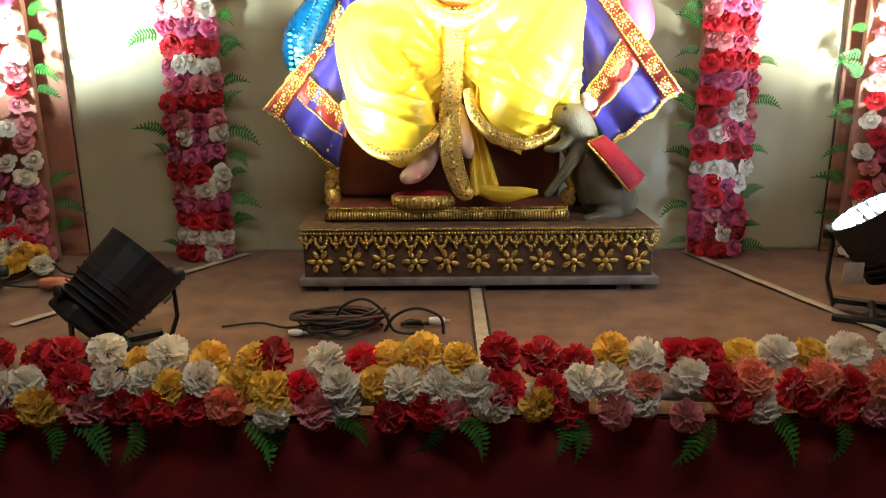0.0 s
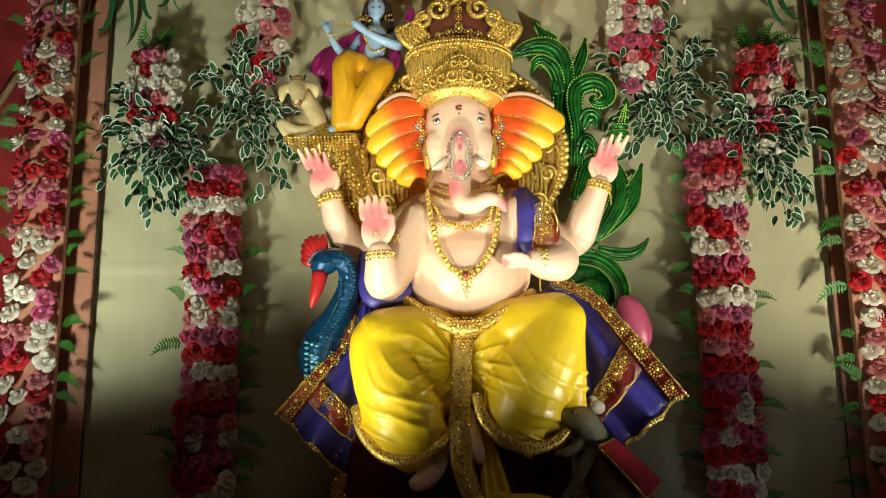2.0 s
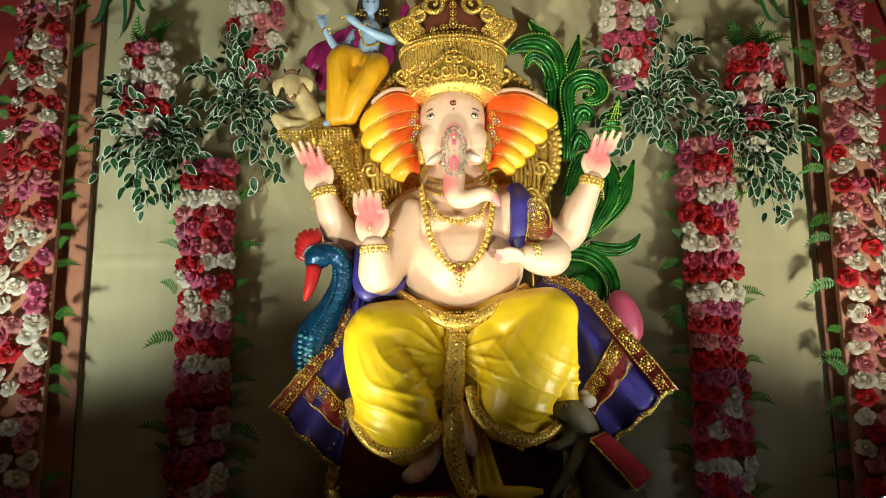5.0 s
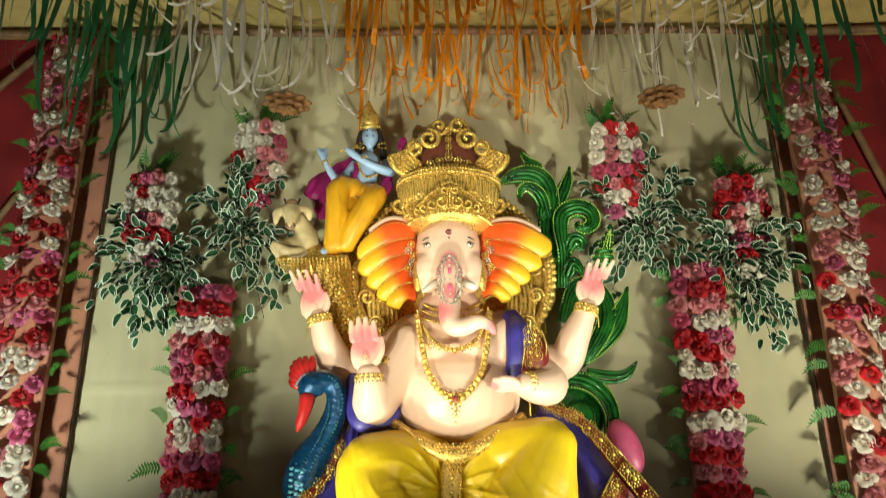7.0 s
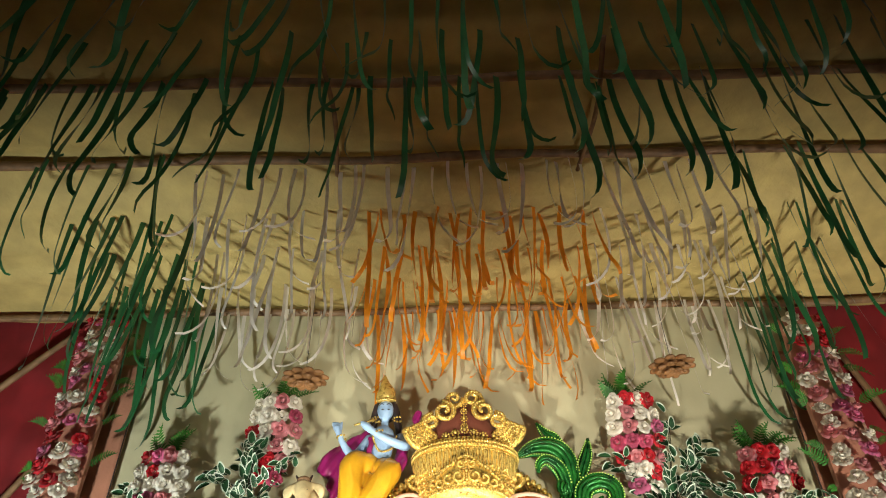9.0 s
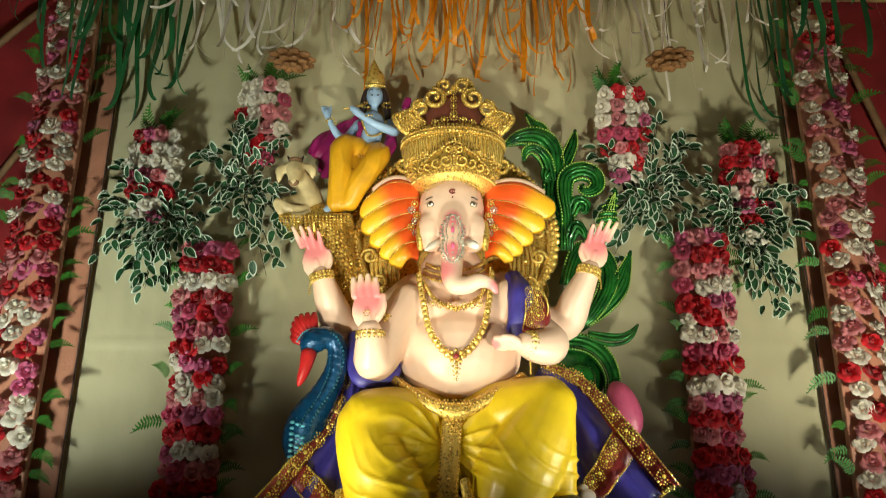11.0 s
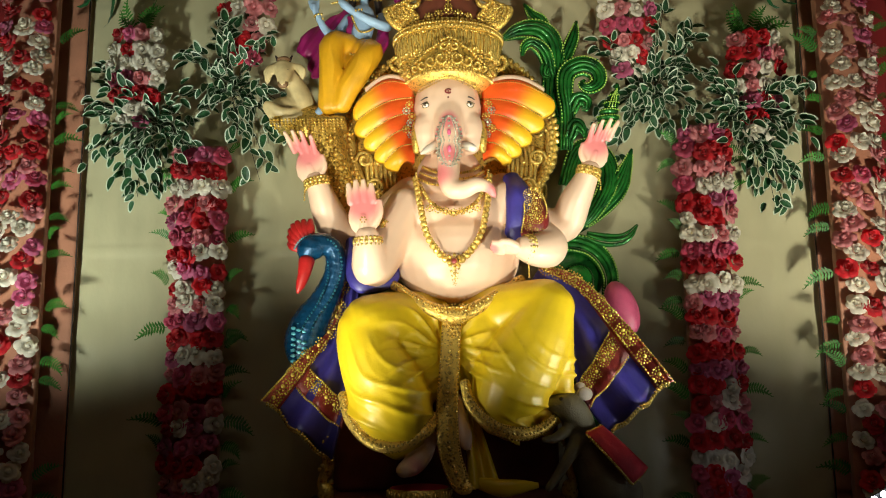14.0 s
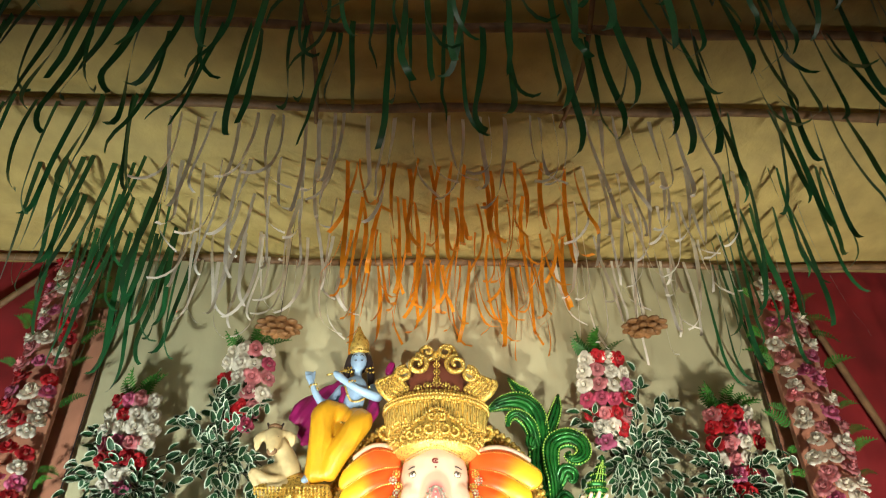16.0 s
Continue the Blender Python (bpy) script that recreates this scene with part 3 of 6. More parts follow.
# ---- garland of carnations along the stage's edge ----
rnd = random.Random(21)
garland = tagged(new("carnation_garland"), "garland of red, white and yellow carnations along the stage edge", "garland")
garland.location = (0, FRONT, 0.0)
bm = bmesh.new()
tube(bm, [(-2.4 + 0.2 * i, 0.01 + 0.01 * math.sin(i), 0.045 + 0.006 * math.sin(i * 2), 0.02) for i in range(25)], 60, 6)
part("cord", bm, M["tape"], garland, "pale twisted paper cord")
for row, (z, y, n) in enumerate(((0.125, 0.02, 62), (0.088, -0.03, 66), (0.040, -0.045, 60))):
    for i in range(n):
        x = -2.3 + 4.6 * (i + 0.5 + 0.5 * (row % 2)) / n + rnd.uniform(-0.02, 0.02)
        key = rnd.choice(("r_red", "r_white", "r_red", "c_yellow", "r_white", "r_red", "c_peach" if row else "c_yellow", "r_light" if row == 2 else "r_white"))
        out = Vector((rnd.uniform(-0.4, 0.4), -0.75 - 0.25 * row, 0.9 - 0.45 * row + rnd.uniform(-0.25, 0.25)))
        piece("carnation", rnd.choice(CARN[key]), facing((x, y + rnd.uniform(-0.012, 0.012), z + rnd.uniform(-0.014, 0.014)), out, rnd.uniform(0, 6), rnd.uniform(0.82, 1.06)), garland)
for i in range(34):
    x = -2.2 + 4.4 * (i + rnd.random()) / 34
    m = Matrix.Translation((x, -0.06, 0.025)) @ Matrix.Rotation(rnd.uniform(0.5, 2.2), 4, "Y") @ Matrix.Rotation(rnd.uniform(-0.5, 0.5), 4, "X") @ Matrix.Scale(rnd.uniform(0.6, 0.85), 4)
    piece("fern_leaf", rnd.choice(FERN), m, garland)


# ---- ribbons under the ceiling ----
def ribbon_mesh(material, seed, length):
    rnd = random.Random(seed)
    bm = bmesh.new()
    w = rnd.uniform(0.010, 0.019) if seed >= 220 else rnd.uniform(0.013, 0.024)
    ph, am, tw = rnd.uniform(0, 6), rnd.uniform(0.01, 0.045), rnd.uniform(-2.6, 2.6)
    dx, dy = rnd.uniform(-0.07, 0.07), rnd.uniform(-0.05, 0.05)
    lift = rnd.choice((0.9, 0.3, -0.7))
    curl = rnd.choice((0, 0.03, 0.055, -0.055))

    def fn(u, v):
        a = tw * v + ph * 0.2
        cx = dx * v * v + am * 0.4 * math.sin(v * 4 + ph) + curl * max(0, v - 0.75) * 4 * v
        cy = dy * v * v + am * 0.4 * math.cos(v * 3 + ph)
        s = (u - 0.5) * w
        flap = max(0, v - 0.90) * length
        return (cx + s * math.cos(a), cy + s * math.sin(a) - lift * flap, -length * min(v, 0.90) - 0.45 * flap + 0.25 * abs(curl) * max(0, v - 0.8) * 5)
    grid(bm, fn, 1, 14)
    return mesh_of(bm, "ribbon", material)


RIB = {k: [ribbon_mesh(M[k], 200 + 20 * i + s, 0.40 + 0.035 * (s % 4)) for s in range(8)] for i, k in enumerate(("rib_g", "rib_w", "rib_o"))}
rnd = random.Random(33)
NAMES = {"rib_g": "thin green satin ribbon hanging from the ceiling", "rib_w": "thin white satin ribbon hanging from the ceiling", "rib_o": "thin orange satin ribbon hanging from the ceiling"}


def ribbon_row(y, x0, x1, n, key, lo=0.75, hi=1.1):
    for i in range(n):
        x = x0 + (x1 - x0) * (i + rnd.random()) / n
        ob = new("ribbon", rnd.choice(RIB[key]))
        ob.matrix_world = Matrix.Translation((x, y + rnd.uniform(-0.03, 0.03), roof(y) - 0.02)) @ Matrix.Rotation(rnd.choice((0, math.pi)) + rnd.uniform(-0.6, 0.6), 4, "Z") @ Matrix.Diagonal((1, 1, rnd.uniform(lo, hi), 1))
        tagged(ob, NAMES[key], "ribbon", "ceiling ribbons")


for y, k in ((2.68, 0), (2.50, 1), (2.30, 2), (2.10, 3)):
    ribbon_row(y, -0.36, 0.62, 26 - 2 * k, "rib_o", 0.7, 1.15)
    ribbon_row(y, -1.05, -0.34, 11, "rib_w")
    ribbon_row(y, 0.60, 1.25, 11, "rib_w")
    ribbon_row(y, -1.55, -1.05, 10, "rib_g", 1.0, 1.7)
    ribbon_row(y, 1.22, 1.65, 7, "rib_g", 1.0, 1.6)
ribbon_row(1.86, -1.0, 1.05, 34, "rib_w")
ribbon_row(1.80, -1.6, -1.0, 9, "rib_g", 0.9, 1.4)
ribbon_row(1.80, 1.0, 1.6, 9, "rib_g", 0.9, 1.4)
bm = bmesh.new()
for y, n in ((1.46, 50), (1.28, 34), (1.09, 46)):
    for i in range(n):
        x = -1.6 + 3.2 * (i + rnd.random()) / n
        k = len(bm.verts)
        bm.from_mesh(rnd.choice(RIB["rib_g"]))
        bm.verts.ensure_lookup_table()
        m = Matrix.Translation((x, y + rnd.uniform(-0.03, 0.03), roof(y) - 0.02)) @ Matrix.Rotation(rnd.choice((0, math.pi)) + rnd.uniform(-0.6, 0.6), 4, "Z") @ Matrix.Diagonal((1, 1, rnd.uniform(0.8, 1.3), 1))
        for v in bm.verts[k:]:
            v.co = m @ v.co
tagged(part("ribbon_fringe", bm, M["rib_g"]), "dense fringe of green satin ribbons hanging from the bamboo poles", "ribbons", kind="stuff")


# ---- hanging boards ----
def hanging_board(x, y, z, seed):
    thing = tagged(new("hanging_board"), "small brown wooden lotus with layered petals hanging on a dark thread", "ornament", "hanging boards")
    thing.location = (x, y, z)
    bm = bmesh.new()
    bmesh.ops.create_cone(bm, cap_ends=True, segments=32, radius1=0.050, radius2=0.056, depth=0.026)
    part("board", bm, M["wood"], thing, smooth=False)
    for tier, (n, r, z, ln) in enumerate(((10, 0.066, 0.006, 0.030), (8, 0.046, -0.012, 0.026), (6, 0.022, -0.026, 0.022))):
        for k in range(n):
            a = 2 * math.pi * (k + 0.5 * tier) / n
            bm = bmesh.new()
            ball(bm, (0, 0, 0), (ln, ln * 0.72, 0.009), 0, 10, Euler((0, 0.22, a)))
            bmesh.ops.translate(bm, verts=bm.verts, vec=(r * math.cos(a), 0.92 * r * math.sin(a), z))
            part("petal", bm, M["wood"], thing)
    bm = bmesh.new()
    tube(bm, [(0, 0, 0.009, 0.0012), (0.002, 0, (roof(y) - z) * 0.5, 0.0012), (0, 0, roof(y) - z, 0.0012)], 4, 5)
    part("thread", bm, M["wire"], thing)


hanging_board(-0.575, 2.42, 2.15, 1)
hanging_board(0.87, 2.42, 2.17, 2)


# ---- statues ----
def fuse(bm, voxel, rounds=4):
    """The pieces of bm melted into one smooth skin."""
    me = bpy.data.meshes.new("melt")
    bm.to_mesh(me)
    bm.free()
    ob = bpy.data.objects.new("melt", me)
    scene.collection.objects.link(ob)
    mod = ob.modifiers.new("melt", "REMESH")
    mod.mode, mod.voxel_size = "VOXEL", voxel
    deps = bpy.context.evaluated_depsgraph_get()
    deps.update()
    out = bmesh.new()
    ev = ob.evaluated_get(deps)
    out.from_mesh(ev.to_mesh())
    ev.to_mesh_clear()
    bpy.data.objects.remove(ob)
    bpy.data.meshes.remove(me)
    for i in range(rounds):
        bmesh.ops.smooth_vert(out, verts=out.verts, factor=0.5, use_axis_x=True, use_axis_y=True, use_axis_z=True)
    out.normal_update()
    return out


def paint(bm, mi):
    for f in bm.faces:
        f.material_index = mi
    return bm


def add(dst, src):
    me = bpy.data.meshes.new("join")
    src.to_mesh(me)
    src.free()
    dst.from_mesh(me)
    bpy.data.meshes.remove(me)


def displace(bm, fn):
    bm.normal_update()
    for v, d in [(v, v.normal * fn(v.co)) for v in bm.verts]:
        v.co += d


def beads(bm, pts, r, gap=1.9, mi=0, seg=6, n=120):
    path = [Vector(p[:3]) for p in spline(pts, n)]
    left = 0.0
    for a, b in zip(path, path[1:]):
        left += (b - a).length
        if left >= r * gap:
            left = 0
            ball(bm, b, r, mi, seg)


def ornate(bm, c, r, mi, out=(0, -1, 0), petals=8):
    """A boss with a ring of studs."""
    m = Vector(out).to_track_quat("Z", "Y").to_matrix().to_4x4()
    m.translation = Vector(c)
    ball(bm, m @ Vector((0, 0, 0.2 * r)), (r * 0.42, r * 0.42, r * 0.42), mi, 8)
    for k in range(petals):
        a = 2 * math.pi * k / petals
        ball(bm, m @ Vector((r * 0.78 * math.cos(a), r * 0.78 * math.sin(a), 0)), r * 0.26, mi, 6)


def fingers(bm, wrist, palm, tip, spread, r, side, curl=0.0):
    """A hand from wrist over palm to finger tips; spread: the vector across the palm; side: which end has the thumb."""
    w, p, t, s = Vector(wrist), Vector(palm), Vector(tip), Vector(spread)
    ax = (t - p)
    q = Matrix((s.normalized(), ax.normalized().cross(s.normalized()), ax.normalized())).transposed()
    ball(bm, p, (s.length * 0.52, r * 1.1, ax.length * 0.55), 0, 14, q.to_euler())
    tube(bm, [(*w, r * 1.9), (*(w * 0.5 + p * 0.5), r * 1.7), (*p, r * 1.5)], 6, 10)
    for k in range(4):
        o = (k - 1.5) / 3
        base = p + ax * 0.40 + s * o * 0.74
        ln = (1.0 - 0.55 * o * o - (0.06 if k == 3 else 0))
        end = p + ax * (0.42 + 0.62 * ln) + s * o * (0.76 + 0.5 * curl) + Vector((0, -1, 0)) * curl * ax.length
        mid = (base + end) / 2 + Vector((0, 0.25 * curl * ax.length, 0))
        tube(bm, [(*base, r), (*mid, r * 0.95), (*end, r * 0.62)], 8, 8)
    b = p - ax * 0.22 + s * 0.32 * side
    tube(bm, [(*b, r * 1.3), (*(b + s * 0.22 * side + ax * 0.28), r * 1.1), (*(b + s * 0.27 * side + ax * 0.62), r * 0.8)], 8, 8)


def spots(m, pairs, colour):
    """Mixes colour into a material round the given places (x, y, z, radius)."""
    t = m.node_tree
    b = t.nodes["Principled BSDF"]
    link = b.inputs["Base Color"].links[0]
    out = link.from_socket
    co = t.nodes.new("ShaderNodeTexCoord")
    for x, y, z, r in pairs:
        d = t.nodes.new("ShaderNodeVectorMath")
        d.operation = "DISTANCE"
        d.inputs[1].default_value = (x, y, z)
        t.links.new(co.outputs["Object"], d.inputs[0])
        k = t.nodes.new("ShaderNodeMapRange")
        k.interpolation_type = "SMOOTHSTEP"
        k.inputs[1].default_value, k.inputs[2].default_value = r * 0.35, r
        k.inputs[3].default_value, k.inputs[4].default_value = 0.85, 0.0
        t.links.new(d.outputs["Value"], k.inputs[0])
        mx = t.nodes.new("ShaderNodeMix")
        mx.data_type = "RGBA"
        mx.inputs[7].default_value = (*colour, 1)
        t.links.new(k.outputs[0], mx.inputs[0])
        t.links.new(out, mx.inputs[6])
        out = mx.outputs[2]
    t.links.new(out, b.inputs["Base Color"])


M["skin"] = mat("pale_peach_enamel", (0.80, 0.56, 0.41), 0.36, 0, 0.05, 8, 0.03, 60, coat=0.1)
spots(M["skin"], [(0.015, 2.335, 1.300, 0.060), (0.180, 2.300, 1.235, 0.045), (0.000, 2.375, 1.455, 0.035), (0.080, 2.375, 1.455, 0.035), (0.039, 2.350, 1.500, 0.050), (0.037, 2.33, 1.375, 0.045), (-0.450, 2.420, 1.413, 0.085), (-0.244, 2.320, 1.204, 0.08), (0.550, 2.420, 1.437, 0.08), (0.172, 2.300, 1.053, 0.035), (-0.086, 2.300, 0.371, 0.05)], (0.72, 0.16, 0.19))
M["dhoti"] = mat("yellow_enamel", (0.72, 0.50, 0.010), 0.40, 0, 0.12, 10, 0.05, 120, coat=0.08)
M["blue"] = mat("glossy_navy_enamel", (0.045, 0.036, 0.26), 0.42, 0, 0.3, 12, 0.1, 80, coat=0.1)
M["maroon"] = mat("maroon_enamel", (0.20, 0.018, 0.018), 0.4, 0, 0.3, 30, 0.2)
M["orange"] = mat("orange_ear_enamel", (0.80, 0.10, 0.012), 0.35, 0, 0.12, 20, 0.05, 80, coat=0.2)
spots(M["orange"], [(-0.292, 2.47, 1.585, 0.125), (-0.276, 2.47, 1.505, 0.12), (-0.242, 2.47, 1.445, 0.11), (-0.205, 2.47, 1.398, 0.10), (-0.165, 2.47, 1.362, 0.08), (0.405, 2.47, 1.580, 0.14), (0.362, 2.47, 1.510, 0.12), (0.320, 2.47, 1.455, 0.11), (0.280, 2.47, 1.410, 0.10), (0.245, 2.47, 1.380, 0.08)], (0.86, 0.50, 0.018))
M["ivory"] = mat("ivory_white_enamel", (0.82, 0.76, 0.66), 0.3, 0, 0.05)
M["ochre"] = mat("pale_ochre_paint", (0.62, 0.48, 0.20), 0.4, 0, 0.05)
M["eyeblack"] = mat("dark_eye_paint", (0.03, 0.02, 0.02), 0.3)
M["silver"] = mat("silver_beading", (0.62, 0.60, 0.50), 0.28, 0.7, 0.5, 120, 0.6, 200)
M["peacock"] = mat("peacock_blue_enamel", (0.006, 0.060, 0.15), 0.25, 0.35, 0.3, 30, 0.3, 90, coat=0.3)
M["teal"] = mat("teal_dots", (0.10, 0.42, 0.55), 0.35)
M["beakred"] = mat("red_enamel", (0.52, 0.02, 0.02), 0.35, 0, 0.15)
M["plume"] = mat("metallic_green_enamel", (0.010, 0.095, 0.022), 0.25, 0.45, 0.4, 20, 0.25, 90, second=(0.03, 0.22, 0.03), coat=0.3)
M["plumedot"] = mat("lime_dots", (0.42, 0.62, 0.10), 0.4)
M["pinkcloth"] = mat("pink_enamel", (0.70, 0.12, 0.24), 0.35, 0, 0.1)
M["magenta"] = mat("magenta_enamel", (0.30, 0.012, 0.13), 0.35, 0, 0.2, 14, 0.1)
M["amber"] = mat("amber_enamel", (0.70, 0.36, 0.012), 0.35, 0, 0.15, 14, 0.1)
M["bluskin"] = mat("pale_blue_enamel", (0.34, 0.50, 0.72), 0.3, 0, 0.1)
M["calf"] = mat("cream_calf_enamel", (0.62, 0.50, 0.26), 0.4, 0, 0.25, 14, 0.1)
M["mouse"] = mat("grey_brown_fur_paint", (0.13, 0.11, 0.062), 0.6, 0, 0.2, 20, 0.3, 200)
M["redvelvet"] = mat("red_saddle_cloth", (0.42, 0.012, 0.03), 0.7, 0, 0.15, 30, 0.2)
M["redbrown"] = mat("red_brown_paint", (0.19, 0.055, 0.035), 0.5, 0, 0.2, 14, 0.1)

SKIN, YEL, BLU, GOLD, FIL, MAR, ORA, IVO, BLK, SIL, BRN, PNK, OCH = range(13)
STATUE_MATS = [M[k] for k in ("skin", "dhoti", "blue", "gold", "goldfine", "maroon", "orange", "ivory", "eyeblack", "silver", "redbrown", "pinkcloth", "ochre")]


def deity():
    big = bmesh.new()
    # skin: torso, arms, head, trunk, feet
    bm = bmesh.new()
    ball(bm, (0.065, 2.520, 1.051), (0.2212, 0.17, 0.1770), 0, 24)
    ball(bm, (0.049, 2.560, 1.256), (0.1971, 0.14, 0.1247), 0, 20)
    ball(bm, (-0.021, 2.470, 1.203), (0.0965, 0.08, 0.0764), 0, 16)
    ball(bm, (0.122, 2.470, 1.203), (0.0965, 0.08, 0.0764), 0, 16)
    tube(bm, [(-0.085, 2.600, 1.285, 0.0837), (-0.229, 2.600, 1.179, 0.0753), (-0.344, 2.560, 1.145, 0.0664), (-0.385, 2.500, 1.211, 0.0583), (-0.413, 2.460, 1.293, 0.0422), (-0.423, 2.450, 1.321, 0.0362)], 24, 14)
    tube(bm, [(-0.101, 2.500, 1.223, 0.0845), (-0.165, 2.440, 1.102, 0.0734), (-0.216, 2.380, 1.005, 0.0695), (-0.228, 2.340, 1.057, 0.0541), (-0.232, 2.330, 1.103, 0.0405)], 24, 14)
    tube(bm, [(0.226, 2.600, 1.297, 0.0837), (0.347, 2.580, 1.184, 0.0732), (0.446, 2.550, 1.167, 0.0644), (0.483, 2.500, 1.245, 0.0563), (0.521, 2.460, 1.327, 0.0402), (0.529, 2.450, 1.351, 0.0362)], 24, 14)
    tube(bm, [(0.229, 2.520, 1.248, 0.0845), (0.322, 2.470, 1.128, 0.0734), (0.369, 2.420, 1.071, 0.0695), (0.316, 2.360, 1.053, 0.0541), (0.275, 2.330, 1.058, 0.0405)], 24, 14)
    pm = bmesh.new()
    fingers(pm, (-0.421, 2.450, 1.317), (-0.441, 2.440, 1.366), (-0.481, 2.430, 1.476), (0.0965, 0, -0.01), 0.0105, 1, 0.30)
    fingers(pm, (-0.234, 2.330, 1.105), (-0.244, 2.330, 1.165), (-0.258, 2.330, 1.286), (0.098, 0, 0.006), 0.0126, 1, 0.0)
    fingers(pm, (0.529, 2.450, 1.351), (0.546, 2.440, 1.403), (0.582, 2.430, 1.505), (0.0927, 0, 0.012), 0.0105, -1, 0.35)
    fingers(pm, (0.275, 2.330, 1.058), (0.231, 2.310, 1.053), (0.168, 2.300, 1.058), (0.006, 0.045, -0.03), 0.0125, -1, 0.0)
    add(big, paint(fuse(pm, 0.0036, 1), SKIN))
    # head and trunk
    ball(bm, (0.037, 2.500, 1.580), (0.122, 0.118, 0.148), 0, 20)
    for x in (-0.037, 0.115):
        ball(bm, (x, 2.450, 1.480), (0.050, 0.050, 0.080), 0, 14)
    ball(bm, (0.043, 2.550, 1.358), (0.1207, 0.10, 0.1006), 0, 14)
    tube(bm, [(0.041, 2.462, 1.600, 0.062), (0.040, 2.420, 1.527, 0.054), (0.039, 2.392, 1.459, 0.046), (0.038, 2.372, 1.394, 0.042), (0.037, 2.355, 1.332, 0.039), (0.036, 2.340, 1.284, 0.036), (0.050, 2.330, 1.254, 0.033), (0.086, 2.320, 1.250, 0.030), (0.128, 2.315, 1.266, 0.026), (0.165, 2.310, 1.254, 0.019), (0.184, 2.310, 1.226, 0.012)], 48, 16)
    for k in range(6):
        ball(big, (-0.243 + 0.009 * math.cos(k * 1.05), 2.312, 1.152 + 0.009 * math.sin(k * 1.05)), 0.0034, GOLD, 6)
    # feet
    tube(bm, [(-0.053, 2.380, 0.457, 0.0463), (-0.062, 2.360, 0.415, 0.0425), (-0.086, 2.310, 0.383, 0.0352), (-0.117, 2.270, 0.371, 0.0241)], 14, 12)
    for k in range(4):
        ball(bm, (-0.121, 2.265, 0.373), 0.010, 0, 8) if k == 0 else ball(bm, Vector((-0.121, 2.265, 0.373)) + Vector((0.014 * k, -0.004 + 0.003 * k, 0.002 - 0.002 * k)), 0.0095, 0, 8)
    tube(bm, [(0.041, 2.400, 0.572, 0.0309), (0.055, 2.360, 0.512, 0.0328), (0.073, 2.330, 0.462, 0.0290), (0.083, 2.320, 0.432, 0.0174)], 12, 12)
    add(big, paint(fuse(bm, 0.0065, 5), SKIN))
    # yellow lower garment: thighs and shins under folded cloth
    bm = bmesh.new()
    tube(bm, [(-0.014, 2.530, 0.827, 0.1006), (-0.114, 2.440, 0.823, 0.1081), (-0.220, 2.350, 0.818, 0.0962), (-0.246, 2.340, 0.809, 0.0851)], 16, 16)
    tube(bm, [(-0.246, 2.340, 0.812, 0.0851), (-0.222, 2.330, 0.718, 0.1018), (-0.174, 2.340, 0.611, 0.1258), (-0.138, 2.350, 0.518, 0.1197), (-0.125, 2.360, 0.471, 0.0888)], 20, 18)
    ball(bm, (-0.111, 2.400, 0.682), (0.1236, 0.085, 0.1834), 0, 18)
    tube(bm, [(0.118, 2.530, 0.827, 0.1006), (0.219, 2.440, 0.848, 0.1043), (0.331, 2.350, 0.873, 0.0851), (0.361, 2.340, 0.872, 0.0777)], 16, 16)
    tube(bm, [(0.359, 2.330, 0.874, 0.0814), (0.308, 2.330, 0.756, 0.1110), (0.236, 2.340, 0.639, 0.1258), (0.211, 2.370, 0.548, 0.1081), (0.238, 2.380, 0.498, 0.0695)], 20, 18)
    tube(bm, [(0.387, 2.360, 0.848, 0.0518), (0.388, 2.380, 0.683, 0.0502), (0.383, 2.400, 0.555, 0.0425), (0.342, 2.400, 0.491, 0.0309)], 14, 12)
    ball(bm, (0.160, 2.420, 0.738), (0.1158, 0.08, 0.1641), 0, 18)
    ball(bm, (0.279, 2.410, 0.554), (0.1197, 0.06, 0.0811), 0, 18)
    ball(bm, (0.048, 2.470, 0.738), (0.1448, 0.085, 0.1448), 0, 18)
    bm = fuse(bm, 0.0065, 6)
    hip, knee, crotch = Vector((-0.015, 2.40, 0.81)), Vector((0.425, 2.40, 0.905)), Vector((0.020, 2.40, 0.735))

    def crest(x, n=3.0):
        """Thin crests with broad hollows between them."""
        return (1 - abs(math.sin(math.pi * x))) ** n

    def folds(p):
        w = noise.noise((p.x * 6, p.z * 6, 2))
        w2 = noise.noise((p.x * 5, p.z * 6, 11))
        c = hip if p.x < 0.03 else knee
        dx, dz = p.x - c.x, p.z - c.z
        d, a = math.hypot(dx, dz), math.atan2(dz, dx)
        low = min(1, max(0, (0.79 if c is hip else 0.84) - p.z) * 7)
        near = min(1, max(0, d - 0.10) * 7)
        live = min(1.2, max(0.0, 0.62 + 1.6 * w2))
        sweep = (crest(d / 0.060 + 0.55 * w + (0.45 if c is hip else -0.40) * a) + 0.22 * crest(d / 0.033 + 1.0 * w - 0.5 * a, 2)) * low * near * live
        ex, ez = p.x - crotch.x, p.z - crotch.z
        e = math.hypot(ex, ez)
        pull = crest(math.atan2(ez, ex) * 2.6 + 0.9 * w, 2.4) * math.exp(-((e - 0.10) / 0.07) ** 2) * (1 if ez > -0.09 else 0.4)
        return 0.0135 * sweep + 0.015 * pull + 0.003 * w
    displace(bm, folds)
    add(big, paint(bm, YEL))
